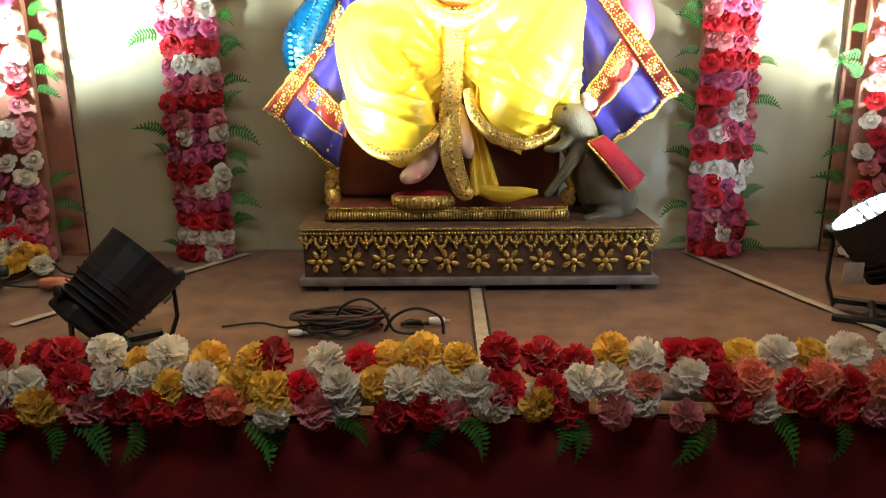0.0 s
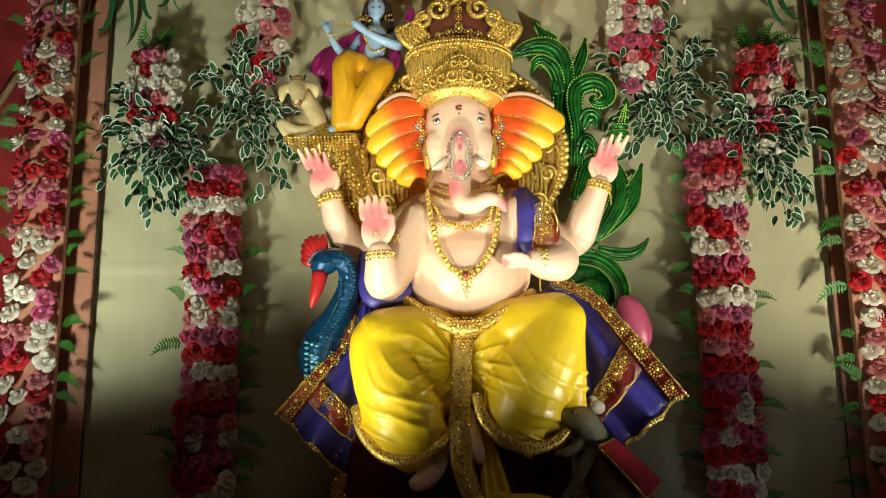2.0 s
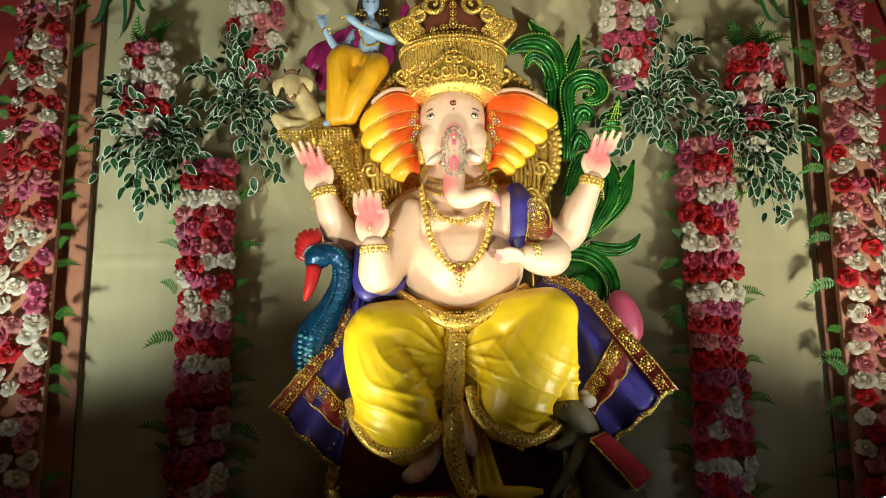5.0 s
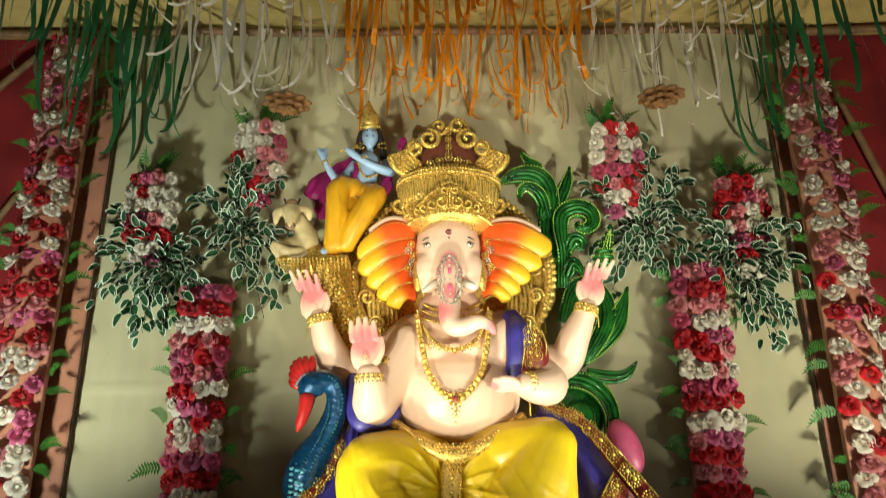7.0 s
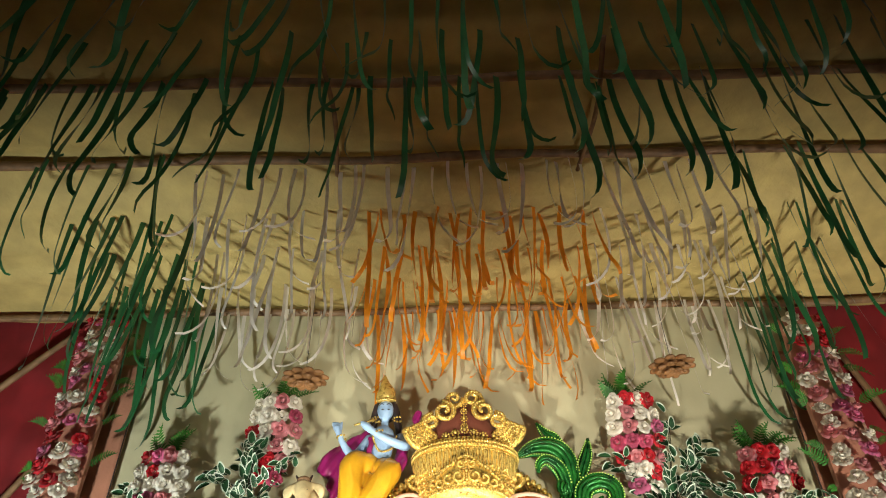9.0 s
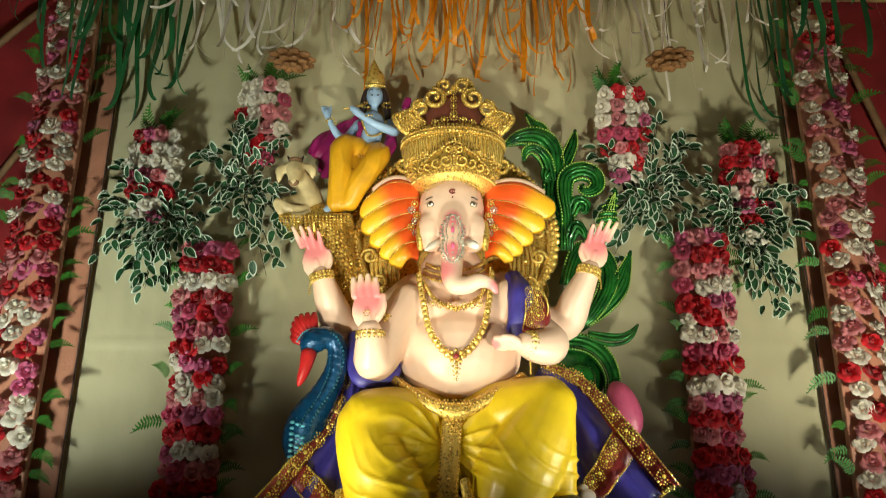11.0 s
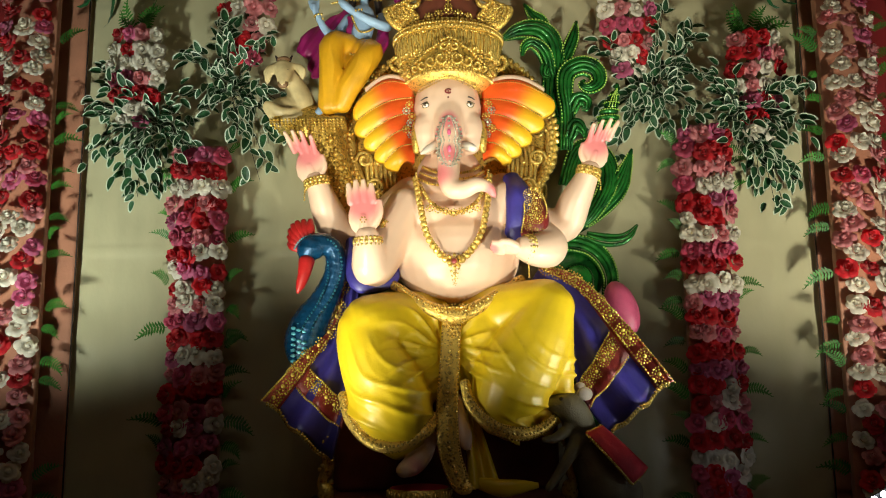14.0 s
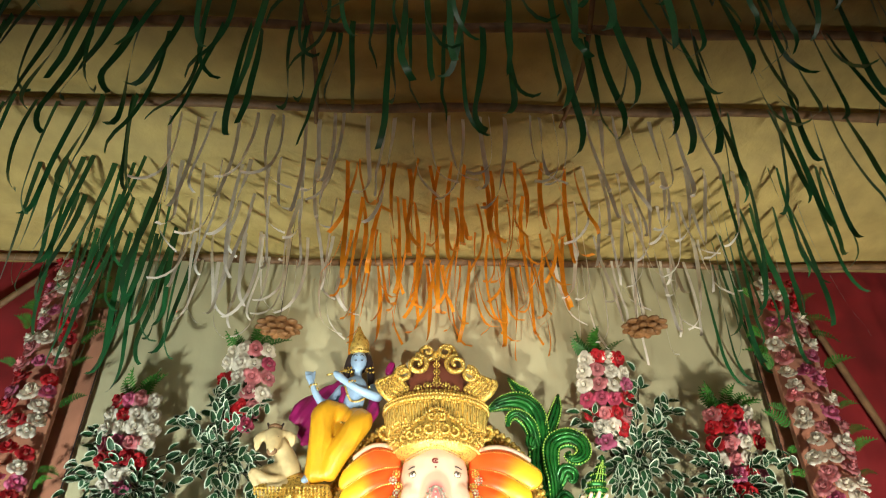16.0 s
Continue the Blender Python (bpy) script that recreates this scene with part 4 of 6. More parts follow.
    # trailing yellow cloth at the foot
    grid(big, lambda u, v: Vector((0.094, 2.420, 0.535)) * (1 - v) + Vector((0.133, 2.300, 0.312)) * v + Vector((0.06 * (u - 0.5) * (0.6 + v), -0.02 * math.sin(u * 9), 0)), 12, 16, YEL, 0.008)
    tube(big, [(0.124, 2.300, 0.324, 0.02), (0.183, 2.280, 0.314, 0.026), (0.244, 2.280, 0.318, 0.02), (0.297, 2.290, 0.319, 0.008)], 14, 10, YEL, 0.6)
    # hems: studded gold bands round the cloth's lower edges
    for pts in ([(-0.309, 2.340, 0.596, 0.016), (-0.277, 2.310, 0.516, 0.020), (-0.208, 2.280, 0.455, 0.022), (-0.129, 2.270, 0.446, 0.022), (-0.051, 2.290, 0.484, 0.022), (-0.015, 2.330, 0.520, 0.016)], [(0.077, 2.300, 0.631, 0.016), (0.098, 2.290, 0.562, 0.020), (0.164, 2.280, 0.497, 0.022), (0.248, 2.300, 0.471, 0.021), (0.324, 2.340, 0.485, 0.016), (0.371, 2.370, 0.517, 0.012)]):
        tube(big, pts, 40, 10, FIL, 0.5, side=(0, 1, 0))
        beads(big, [(p[0], p[1] - 0.010, p[2]) for p in pts], 0.005, 2.6, GOLD)
        beads(big, [(p[0], p[1] - 0.006, p[2] - 0.018) for p in pts], 0.004, 2.0, GOLD)
        beads(big, [(p[0], p[1] - 0.006, p[2] + 0.018) for p in pts], 0.0035, 2.2, GOLD)
    # central sash
    sash = [(0.040, 2.360, 0.819, 0.030), (0.031, 2.340, 0.683, 0.032), (0.022, 2.320, 0.542, 0.034), (0.028, 2.300, 0.423, 0.034), (0.059, 2.280, 0.332, 0.030), (0.088, 2.270, 0.312, 0.016)]
    tube(big, sash, 40, 10, FIL, 0.22, side=(0, 1, 0))
    for s in (-1, 1):
        beads(big, [(p[0] + s * p[3] * 0.92, p[1] - 0.002, p[2]) for p in sash], 0.0042, 2.0, GOLD)
    beads(big, [(p[0], p[1] - 0.008, p[2]) for p in sash], 0.0065, 2.8, GOLD)
    # belt with a drooping clasp
    belt = [(-0.154, 2.440, 0.951, 0.016), (-0.075, 2.375, 0.892, 0.020), (-0.006, 2.355, 0.856, 0.024), (0.046, 2.345, 0.842, 0.028), (0.101, 2.355, 0.856, 0.024), (0.186, 2.375, 0.904, 0.020), (0.281, 2.440, 0.967, 0.016)]
    tube(big, belt, 40, 10, FIL, 0.6)
    beads(big, [(p[0], p[1] - 0.014, p[2] + 0.008) for p in belt], 0.005, 2.2, GOLD)
    for k in range(5):
        for j in range(5 - k):
            ornate(big, Vector((0.046, 2.345, 0.868)) + Vector(((j - (4 - k) / 2) * 0.026, -0.008, -0.021 * k)), 0.013, FIL, (0, -1, 0), 6)
    # blue shawl ends with gold borders
    def medal(c, r):
        c = Vector(c)
        ball(big, c, (r * 0.30, 0.005, r * 0.30), GOLD, 8)
        for n, q, b in ((8, 0.52, 0.13), (15, 0.88, 0.13)):
            for k in range(n):
                t = 2 * math.pi * k / n
                ball(big, c + Vector((q * r * math.cos(t), 0, q * r * math.sin(t))), b * r, GOLD, 6)

    def robe(outer, inner, wave):
        oo, ii = spline(outer, 20), spline(inner, 20)

        def fn(u, v):
            a, b = oo[round(v * 20)], ii[round(v * 20)]
            p = Vector(a) * (1 - u) + Vector(b) * u
            return p + Vector((0, -0.018 * math.sin(u * wave + v * 2) * (0.3 + v), 0.010 * v * v * math.sin(u * wave * 1.3)))
        grid(big, fn, 24, 20, BLU, 0.010)
        off = Vector((0, -0.007, 0))
        grid(big, lambda u, v: fn(-0.04 + u * 0.22, v) + off, 4, 20, MAR, 0.006)
        grid(big, lambda u, v: fn(0.18 + u * 0.84, (13 + 3 * v) / 20) + off, 16, 3, MAR, 0.006)
        for k in range(11):
            medal(fn(0.07, (k + 0.5) / 11) + off * 2.3, 0.027)
        for k in range(6):
            medal(fn(0.25 + 0.135 * k, 14.5 / 20) + off * 2.3, 0.024)
        for e in (0.0, 0.18):
            beads(big, [tuple(fn(e - 0.03, v / 10) + off * 2) for v in range(11)], 0.0042, 1.9, GOLD)
        for e in (13, 16):
            beads(big, [tuple(fn(0.18 + 0.8 * u / 8, e / 20) + off * 2) for u in range(9)], 0.0042, 1.9, GOLD)
        beads(big, [tuple(fn(u / 12, 1) + off) for u in range(13)], 0.0062, 1.7, GOLD)
        beads(big, [tuple(fn(u / 12, 1) + Vector((0, 0, -0.011))) for u in range(13)], 0.0042, 2.0, GOLD)
    robe([(-0.331, 2.560, 1.059), (-0.361, 2.500, 0.834), (-0.463, 2.420, 0.695), (-0.566, 2.400, 0.574)], [(-0.273, 2.560, 1.019), (-0.287, 2.460, 0.756), (-0.310, 2.420, 0.552), (-0.346, 2.400, 0.374)], 11)
    robe([(0.357, 2.520, 1.020), (0.479, 2.470, 0.963), (0.599, 2.420, 0.818), (0.749, 2.400, 0.620)], [(0.316, 2.520, 0.956), (0.433, 2.470, 0.768), (0.458, 2.440, 0.599), (0.544, 2.420, 0.448)], 12)
    tube(big, [(0.258, 2.500, 1.332, 0.03), (0.276, 2.430, 1.249, 0.045), (0.268, 2.420, 1.149, 0.04), (0.242, 2.460, 1.067, 0.03)], 16, 12, BLU, 0.55)
    tube(big, [(0.322, 2.460, 1.256, 0.03), (0.329, 2.400, 1.165, 0.045), (0.303, 2.400, 1.107, 0.03)], 12, 12, MAR, 0.5)
    for k in range(8):
        medal(Vector((0.322, 2.372 + 0.006 * abs(k // 2 - 2), 1.246)) + Vector((0.024 * (k % 2) - 0.016, 0, -0.036 * (k // 2) - 0.012 * (k % 2))), 0.021)
    for e in (-0.034, 0.034):
        beads(big, [(0.322 + e, 2.430, 1.262), (0.327 + e * 1.1, 2.385, 1.190), (0.312 + e, 2.395, 1.115)], 0.0042, 1.8, GOLD)
    tube(big, [(-0.304, 2.500, 1.111, 0.02), (-0.285, 2.450, 1.025, 0.035), (-0.258, 2.430, 0.955, 0.035), (-0.164, 2.450, 0.967, 0.025), (-0.148, 2.480, 1.029, 0.012)], 18, 12, BLU, 0.6)
    # bracelets, armlets
    for c, ax, r in (((-0.418, 2.455, 1.308), (0.25, 0, -1), 0.040), ((-0.230, 2.335, 1.081), (0.05, 0, -1), 0.043), ((0.524, 2.455, 1.336), (-0.3, 0, -1), 0.038), ((0.294, 2.345, 1.058), (1, 0.3, 0), 0.041), ((-0.202, 2.455, 1.134), (-0.5, -0.4, -1), 0.074), ((0.294, 2.480, 1.166), (0.6, -0.3, -1), 0.072)):
        m = Vector(ax).to_track_quat("Z", "Y").to_matrix().to_4x4()
        m.translation = Vector(c)
        for h in (-0.011, 0.0, 0.011):
            beads(big, [tuple(m @ Vector((r * math.cos(t * math.pi / 8), r * math.sin(t * math.pi / 8), h))) for t in range(17)], 0.0068 if h else 0.009, 1.6, GOLD, 6, 80)
        beads(big, [tuple(m @ Vector((0, -r, 0))), tuple(m @ Vector((0.0, -r - 0.004, 0)) + Vector((0, 0, -0.022))), tuple(m @ Vector((0, -r - 0.004, 0)) + Vector((0, 0, -0.048)))], 0.004, 1.8, GOLD, 6, 30)
    # necklaces
    long_chain = [(-0.081, 2.460, 1.335), (-0.059, 2.385, 1.209), (-0.029, 2.345, 1.087), (0.051, 2.335, 1.011), (0.131, 2.345, 1.088), (0.164, 2.385, 1.210), (0.181, 2.460, 1.336)]
    beads(big, long_chain, 0.0125, 1.5, GOLD, 8, 160)
    beads(big, [(p[0] * 0.965 + 0.0014, p[1] - 0.004, p[2] + 0.012) for p in long_chain], 0.005, 1.9, GOLD, 6, 160)
    ornate(big, (0.051, 2.325, 1.015), 0.026, FIL)
    ball(big, (0.050, 2.312, 1.014), 0.010, MAR, 8)
    for k in range(4):
        ornate(big, Vector((0.051, 2.330, 0.992)) + Vector((0, 0, -0.016 * k)), 0.017 - 0.003 * k, GOLD, petals=5)
    beads(big, [(-0.066, 2.440, 1.300), (-0.020, 2.370, 1.215), (0.051, 2.340, 1.177), (0.125, 2.370, 1.216), (0.168, 2.440, 1.301)], 0.008, 1.5, GOLD)
    for k in range(7):
        ornate(big, Vector((0.051, 2.335, 1.176)) + Vector(((k - 3) * 0.026, -0.004 + 0.004 * abs(k - 3), 0.006 * abs(k - 3))), 0.014, FIL)
    for z, y, w, r in ((1.330, 2.425, 0.105, 0.0060), (1.305, 2.405, 0.115, 0.0048), (1.280, 2.395, 0.120, 0.0055)):
        beads(big, [(0.048 - w, y + 0.075, z + 0.045), (0.048 - w * 0.6, y + 0.020, z + 0.012), (0.048, y, z), (0.048 + w * 0.6, y + 0.020, z + 0.012), (0.048 + w, y + 0.075, z + 0.045)], r, 1.7, FIL)
    beads(big, [(-0.123, 2.520, 1.298), (-0.170, 2.490, 1.240), (-0.212, 2.470, 1.202)], 0.010, 1.5, FIL)
    # face: eyes, mark, tusks, beaded trunk ornament
    for s, p in ((-1, Vector((-0.039, 2.409, 1.566))), (1, Vector((0.114, 2.409, 1.567)))):
        tilt = Euler((0.15, s * 0.10, s * 0.55))
        ball(big, p + Vector((0, 0.002, 0.001)), (0.0155, 0.007, 0.0105), OCH, 14, tilt)
        ball(big, p + Vector((0, -0.0015, 0.0)), (0.0142, 0.0064, 0.0088), BLK, 14, tilt)
        ball(big, p + Vector((0, -0.0035, -0.0008)), (0.0122, 0.006, 0.0070), IVO, 14, tilt)
        ball(big, p + Vector((0, -0.0075, 0)), (0.0052, 0.003, 0.0056), BLK, 10)
        for q, h, r in ((0.0, 0.012, 0.0014), (0.006, 0.029, 0.0024)):
            tube(big, [tuple(p + Vector((-0.016 * s, -0.002 + q, h - 0.010))) + (r * 0.7,), tuple(p + Vector((-0.004 * s, -0.004 + q * 0.4, h))) + (r,), tuple(p + Vector((0.017 * s, 0.006 + q, h - 0.006))) + (r * 0.7,)], 10, 6, BLK)
    for k in range(14):
        a = math.pi * (0.75 + 1.5 * k / 13)
        ball(big, Vector((0.039, 2.384, 1.609)) + Vector((0.010 * math.sin(a), 0, 0.007 * -math.cos(a))), 0.0032, MAR, 6)
    ball(big, (0.039, 2.383, 1.587), 0.0035, MAR, 6)
    ball(big, (0.039, 2.383, 1.609), 0.003, MAR, 6)
    tube(big, [(-0.008, 2.400, 1.425, 0.014), (-0.035, 2.370, 1.400, 0.012), (-0.055, 2.350, 1.380, 0.004)], 8, 10, IVO)
    tube(big, [(0.088, 2.400, 1.425, 0.013), (0.110, 2.360, 1.404, 0.015), (0.121, 2.350, 1.397, 0.012)], 8, 12, IVO)
    def jewel(x, t, r, mi):
        z = 1.512 - 0.184 * t
        ball(big, (0.039 + x, 2.359 - 0.042 * t + 11 * x * x, z), r, mi, 6)
    for k in range(61):
        t = k / 60
        w = (0.008 + 0.031 * math.sin(math.pi * t) ** 0.8) * (1 - 0.35 * math.exp(-((t - 0.5) / 0.09) ** 2))
        for s in (-1, 1):
            jewel(s * w + 0.002 * math.sin(k * 2.1), t, 0.0036, SIL)
            if k % 2:
                jewel(s * w * 0.62, t, 0.0034, SIL)
            if k % 5 == 2:
                jewel(s * (w + 0.008), t, 0.0044, SIL)
        if k % 6 == 0:
            jewel(0, t, 0.0050, SIL)
    for t in (0.33, 0.66):
        ball(big, (0.039, 2.355 - 0.042 * t, 1.512 - 0.184 * t), (0.0065, 0.004, 0.012), PNK, 10)
    # ears: five swelling bands each, beads in the grooves, scalloped outer ends
    EARS = ((-1, [(-0.267, 1.622), (-0.277, 1.539), (-0.251, 1.476), (-0.215, 1.427), (-0.184, 1.383), (-0.137, 1.353)], [(-0.092, 1.678), (-0.080, 1.628), (-0.078, 1.573), (-0.080, 1.516), (-0.080, 1.456), (-0.082, 1.390)]),
            (1, [(0.403, 1.616), (0.368, 1.542), (0.326, 1.487), (0.290, 1.438), (0.257, 1.399), (0.225, 1.372)], [(0.166, 1.672), (0.160, 1.620), (0.158, 1.565), (0.158, 1.512), (0.158, 1.458), (0.160, 1.400)]))
    for side, outer, inner in EARS:
        def fan(u, v):
            k = min(int(v * 5), 4)
            f = v * 5 - k
            o, i = [Vector((q[k][0], 0, q[k][1])).lerp(Vector((q[k + 1][0], 0, q[k + 1][1])), f) for q in (outer, inner)]
            puff = math.sin(math.pi * f) ** 0.7 if 0 < f < 1 else 0.0
            p = i + (o - i) * u * (1 + 0.13 * puff * u ** 3)
            p.y = 2.505 - 0.035 * u - 0.024 * math.sin(math.pi * u) - 0.016 * puff * (0.35 + 0.65 * u) * (1 - u ** 8)
            p.z += (0.014 + 0.020 * max(0, 1 - v * 5)) * math.sin(math.pi * u)
            return p
        grid(big, fan if side < 0 else (lambda u, v: fan(1 - u, v)), 26, 60, ORA, 0.022)
        for k in range(1, 5):
            beads(big, [tuple(fan(u / 8, k / 5) + Vector((0, -0.004, 0))) for u in range(9)], 0.0034, 2.0, GOLD)
        beads(big, [tuple(fan(u / 8, 0.035) + Vector((0, -0.004, 0))) for u in range(9)], 0.0026, 2.6, GOLD)
        rim = [tuple(fan(u / 8, 0.0) + Vector((0, 0.014, 0.008))) + (0.013,) for u in range(8)]
        tube(big, rim, 24, 10, SKIN, 0.8)
        rt = Vector((-0.075 if side < 0 else 0.158, 2.500, 1.542))
        for k in range(6):
            ornate(big, rt + Vector((side * (0.022 + 0.012 * math.sin(k * 2)), -0.045, 0.0 - 0.022 * (k - 2))), 0.015, SIL if k % 2 else FIL)
        tube(big, [tuple(rt + Vector((side * -0.004, -0.05, -0.03))) + (0.016,), tuple(rt + Vector((side * -0.004, -0.06, -0.08))) + (0.020,), tuple(rt + Vector((0, -0.06, -0.13))) + (0.010,)], 12, 10, FIL)
    # tall crown: fringed drum, beaded rim with side flourishes, dark dome under scrolls, tiara
    cx, cy = 0.043, 2.52

    def drum(levels, mi, seg=64):
        rings = [[big.verts.new((cx + r * math.cos(2 * math.pi * k / seg), cy + 0.82 * r * math.sin(2 * math.pi * k / seg), z)) for k in range(seg)] for z, r in levels]
        for a, b in zip(rings, rings[1:]):
            for k in range(seg):
                big.faces.new((a[k], a[(k + 1) % seg], b[(k + 1) % seg], b[k])).material_index = mi
        big.faces.new(rings[-1]).material_index = mi

    def ring(z, r, b, mi, gap=1.6):
        beads(big, [(cx + r * math.cos(t * 0.15), cy - 0.82 * r * math.sin(t * 0.15), z) for t in range(-3, 25)], b, gap, mi, 6, 300)

    def scroll(c, r, turns, s, thick, start=0.0):
        pts = []
        for k in range(int(9 * turns) + 1):
            t = k / (9 * turns)
            a = start + s * 2 * math.pi * turns * t
            q = r * (1 - 0.78 * t)
            pts.append((c[0] + q * math.cos(a), c[1] - 0.02 * t, c[2] + q * math.sin(a), thick * (1 - 0.4 * t)))
        tube(big, pts, 30, 8, FIL)
        beads(big, [(p[0], p[1] - p[3] * 0.8, p[2]) for p in pts], thick * 0.55, 1.7, GOLD)
    drum([(1.635, 0.112), (1.665, 0.150), (1.700, 0.168), (1.760, 0.182), (1.828, 0.188), (1.842, 0.196), (1.858, 0.190), (1.866, 0.160)], FIL)
    drum([(1.850, 0.150), (1.900, 0.142), (1.960, 0.126), (2.020, 0.096), (2.060, 0.050), (2.070, 0.010)], BRN)
    for z, r, b in ((1.824, 0.189, 0.0055), (1.836, 0.197, 0.0075), (1.850, 0.197, 0.0055), (1.864, 0.176, 0.0095), (1.745, 0.180, 0.005), (1.705, 0.171, 0.008)):
        ring(z, r, b, GOLD)
    fr = random.Random(8)
    for k in range(50):
        a = math.pi + math.pi * (k + 0.5 + fr.uniform(-0.2, 0.2)) / 50
        x, y = math.cos(a), 0.82 * math.sin(a)
        end = 1.818 - fr.uniform(0.050, 0.085)
        strand = []
        for z in (1.820, 1.800, (1.800 + end) / 2, end):
            q = 0.191 - 0.10 * (1.828 - z)
            strand.append((cx + q * x + fr.uniform(-0.003, 0.003), cy + q * y, z, fr.uniform(0.0035, 0.0062)))
        tube(big, strand, 9, 6, GOLD)
        ball(big, strand[-1][:3], (0.006, 0.006, 0.009), GOLD, 6)
    for k in range(13):
        a = math.pi * (1 + (k + 0.5) / 13)
        ornate(big, (cx + 0.176 * math.cos(a), cy + 0.145 * math.sin(a), 1.724), 0.017, GOLD, (math.cos(a), math.sin(a), 0))
    for s in (-1, 1):
        for k in range(6):
            h = 0.018 * k
            tube(big, [(cx + s * (0.150 - 0.010 * k), cy - 0.07, 1.850 + h * 0.5, 0.012), (cx + s * (0.195 - 0.008 * k), cy - 0.085, 1.880 + h * 0.8, 0.014), (cx + s * (0.222 - 0.020 * k), cy - 0.095, 1.918 + h * 0.55, 0.010), (cx + s * (0.205 - 0.026 * k), cy - 0.10, 1.932 + h * 0.5, 0.005)], 12, 8, FIL)
            beads(big, [(cx + s * (0.150 - 0.010 * k), cy - 0.084, 1.856 + h * 0.5), (cx + s * (0.195 - 0.008 * k), cy - 0.10, 1.884 + h * 0.8), (cx + s * (0.220 - 0.020 * k), cy - 0.106, 1.920 + h * 0.55)], 0.0052, 1.7, GOLD)
        for k in range(5):
            ornate(big, (cx + s * (0.172 + 0.012 * (k % 2)), cy - 0.112, 1.862 + 0.014 * k), 0.014, GOLD, (s * 0.4, -1, 0.1))
        scroll((cx + s * 0.074, cy - 0.115, 1.985), 0.042, 1.5, s, 0.011, math.pi / 2)
        scroll((cx + s * 0.122, cy - 0.095, 1.955), 0.034, 1.3, -s, 0.010, math.pi / 2)
        scroll((cx + s * 0.036, cy - 0.085, 2.052), 0.034, 1.4, s, 0.010, 0.0)
        scroll((cx + s * 0.185, cy - 0.02, 1.755), 0.038, 1.4, s, 0.010, math.pi / 2)
    for k in range(5):
        ornate(big, (cx + 0.034 * (k - 2), cy - 0.128 + 0.004 * abs(k - 2), 1.885 + 0.010 * (2 - abs(k - 2))), 0.017, GOLD, (0, -1, 0.2))
    for k in range(4):
        ornate(big, (cx, cy - 0.118 + 0.012 * k, 1.925 + 0.036 * k), 0.014, FIL)
    # tiara: a pointed plate set with bosses, beads along its edges
    tz, tw = 1.664, 1.22

    def plate(u, v):
        a = (u - 0.5) * 2
        h = 0.020 + 0.098 * (1 - abs(a)) ** 1.2 + 0.007 * abs(math.sin(a * 12))
        return Vector((cx + 0.162 * math.sin(a * tw), cy - 0.188 * math.cos(a * tw) + 0.010 * v, tz - 0.004 * a * a + h * v))
    grid(big, plate, 48, 6, FIL, 0.010)
    up = Vector((0, -0.004, 0))
    beads(big, [tuple(plate(u / 48, 1.0) + up) for u in range(49)], 0.0070, 1.5, GOLD, 6, 200)
    for v, r in ((0.0, 0.0070), (0.16, 0.0048)):
        beads(big, [tuple(plate(u / 24, v * (0.3 + 0.7 * (1 - abs(u / 12 - 1)))) + up) for u in range(25)], r, 1.6, GOLD)
    for s in (-1, 1):
        for u, v, r in ((0.075, 0.36, 0.024), (0.165, 0.40, 0.022), (0.255, 0.44, 0.018), (0.335, 0.48, 0.014), (0.410, 0.52, 0.010), (0.050, 0.74, 0.015)):
            scroll(plate(0.5 + s * u, v) + up, r, 1.4, s, 0.0062, math.pi / 2)
    for v, r in ((0.22, 0.013), (0.50, 0.015), (0.78, 0.013), (0.98, 0.011)):
        ornate(big, plate(0.5, v) + up * 2, r, GOLD)
    for drop, r in ((0.0, 0.0036), (-0.010, 0.0026)):
        beads(big, [(-0.070, 2.425, 1.626 + drop), (-0.020, 2.392, 1.643 + drop), (0.041, 2.372, 1.658 + drop), (0.100, 2.392, 1.645 + drop), (0.150, 2.425, 1.630 + drop)], r, 2.1, FIL)
    base = Vector((0.1, 2.5, 0.266))
    bmesh.ops.translate(big, verts=big.verts, vec=-base)
    ob = tagged(part("statue", big, STATUE_MATS), "large seated elephant-headed statue in glossy yellow, blue and gold paint", "statue")
    ob.location = base
    for k in ("skin", "orange"):
        for nd in M[k].node_tree.nodes:
            if nd.bl_idname == "ShaderNodeVectorMath":
                nd.inputs[1].default_value = Vector(nd.inputs[1].default_value) - base
    return ob


deity()


# ---- pedestal, plinth and footstool ----
def rosette(bm, r, mi=0):
    for k in range(6):
        a = 2 * math.pi * k / 6
        ball(bm, (r * 0.62 * math.cos(a), -0.004, r * 0.62 * math.sin(a)), (r * 0.40, 0.006, r * 0.20), mi, 8, Euler((0, -a, 0)))
    ball(bm, (0, -0.008, 0), (r * 0.26, 0.008, r * 0.26), mi, 8)


pedestal = tagged(new("pedestal"), "low brown pedestal with gold lace moulding and gold rosettes", "pedestal")
pedestal.location = (0.11, 2.26, 0.0)
W = 0.572
bm = bmesh.new()
box(bm, -W + 0.012, W - 0.012, 0.008, 0.44, 0.045, 0.204, 0, 0.004)
part("body", bm, M["brownboard"], pedestal)
bm = bmesh.new()
box(bm, -W, W, -0.008, 0.45, 0.204, 0.216, 0, 0.004)
part("top_board", bm, M["brownboard"], pedestal)
bm = bmesh.new()
box(bm, -W - 0.006, W + 0.006, -0.012, 0.45, 0.022, 0.048, 0, 0.004)
part("bottom_rail", bm, M["greywood"], pedestal, "grey painted bottom rail")
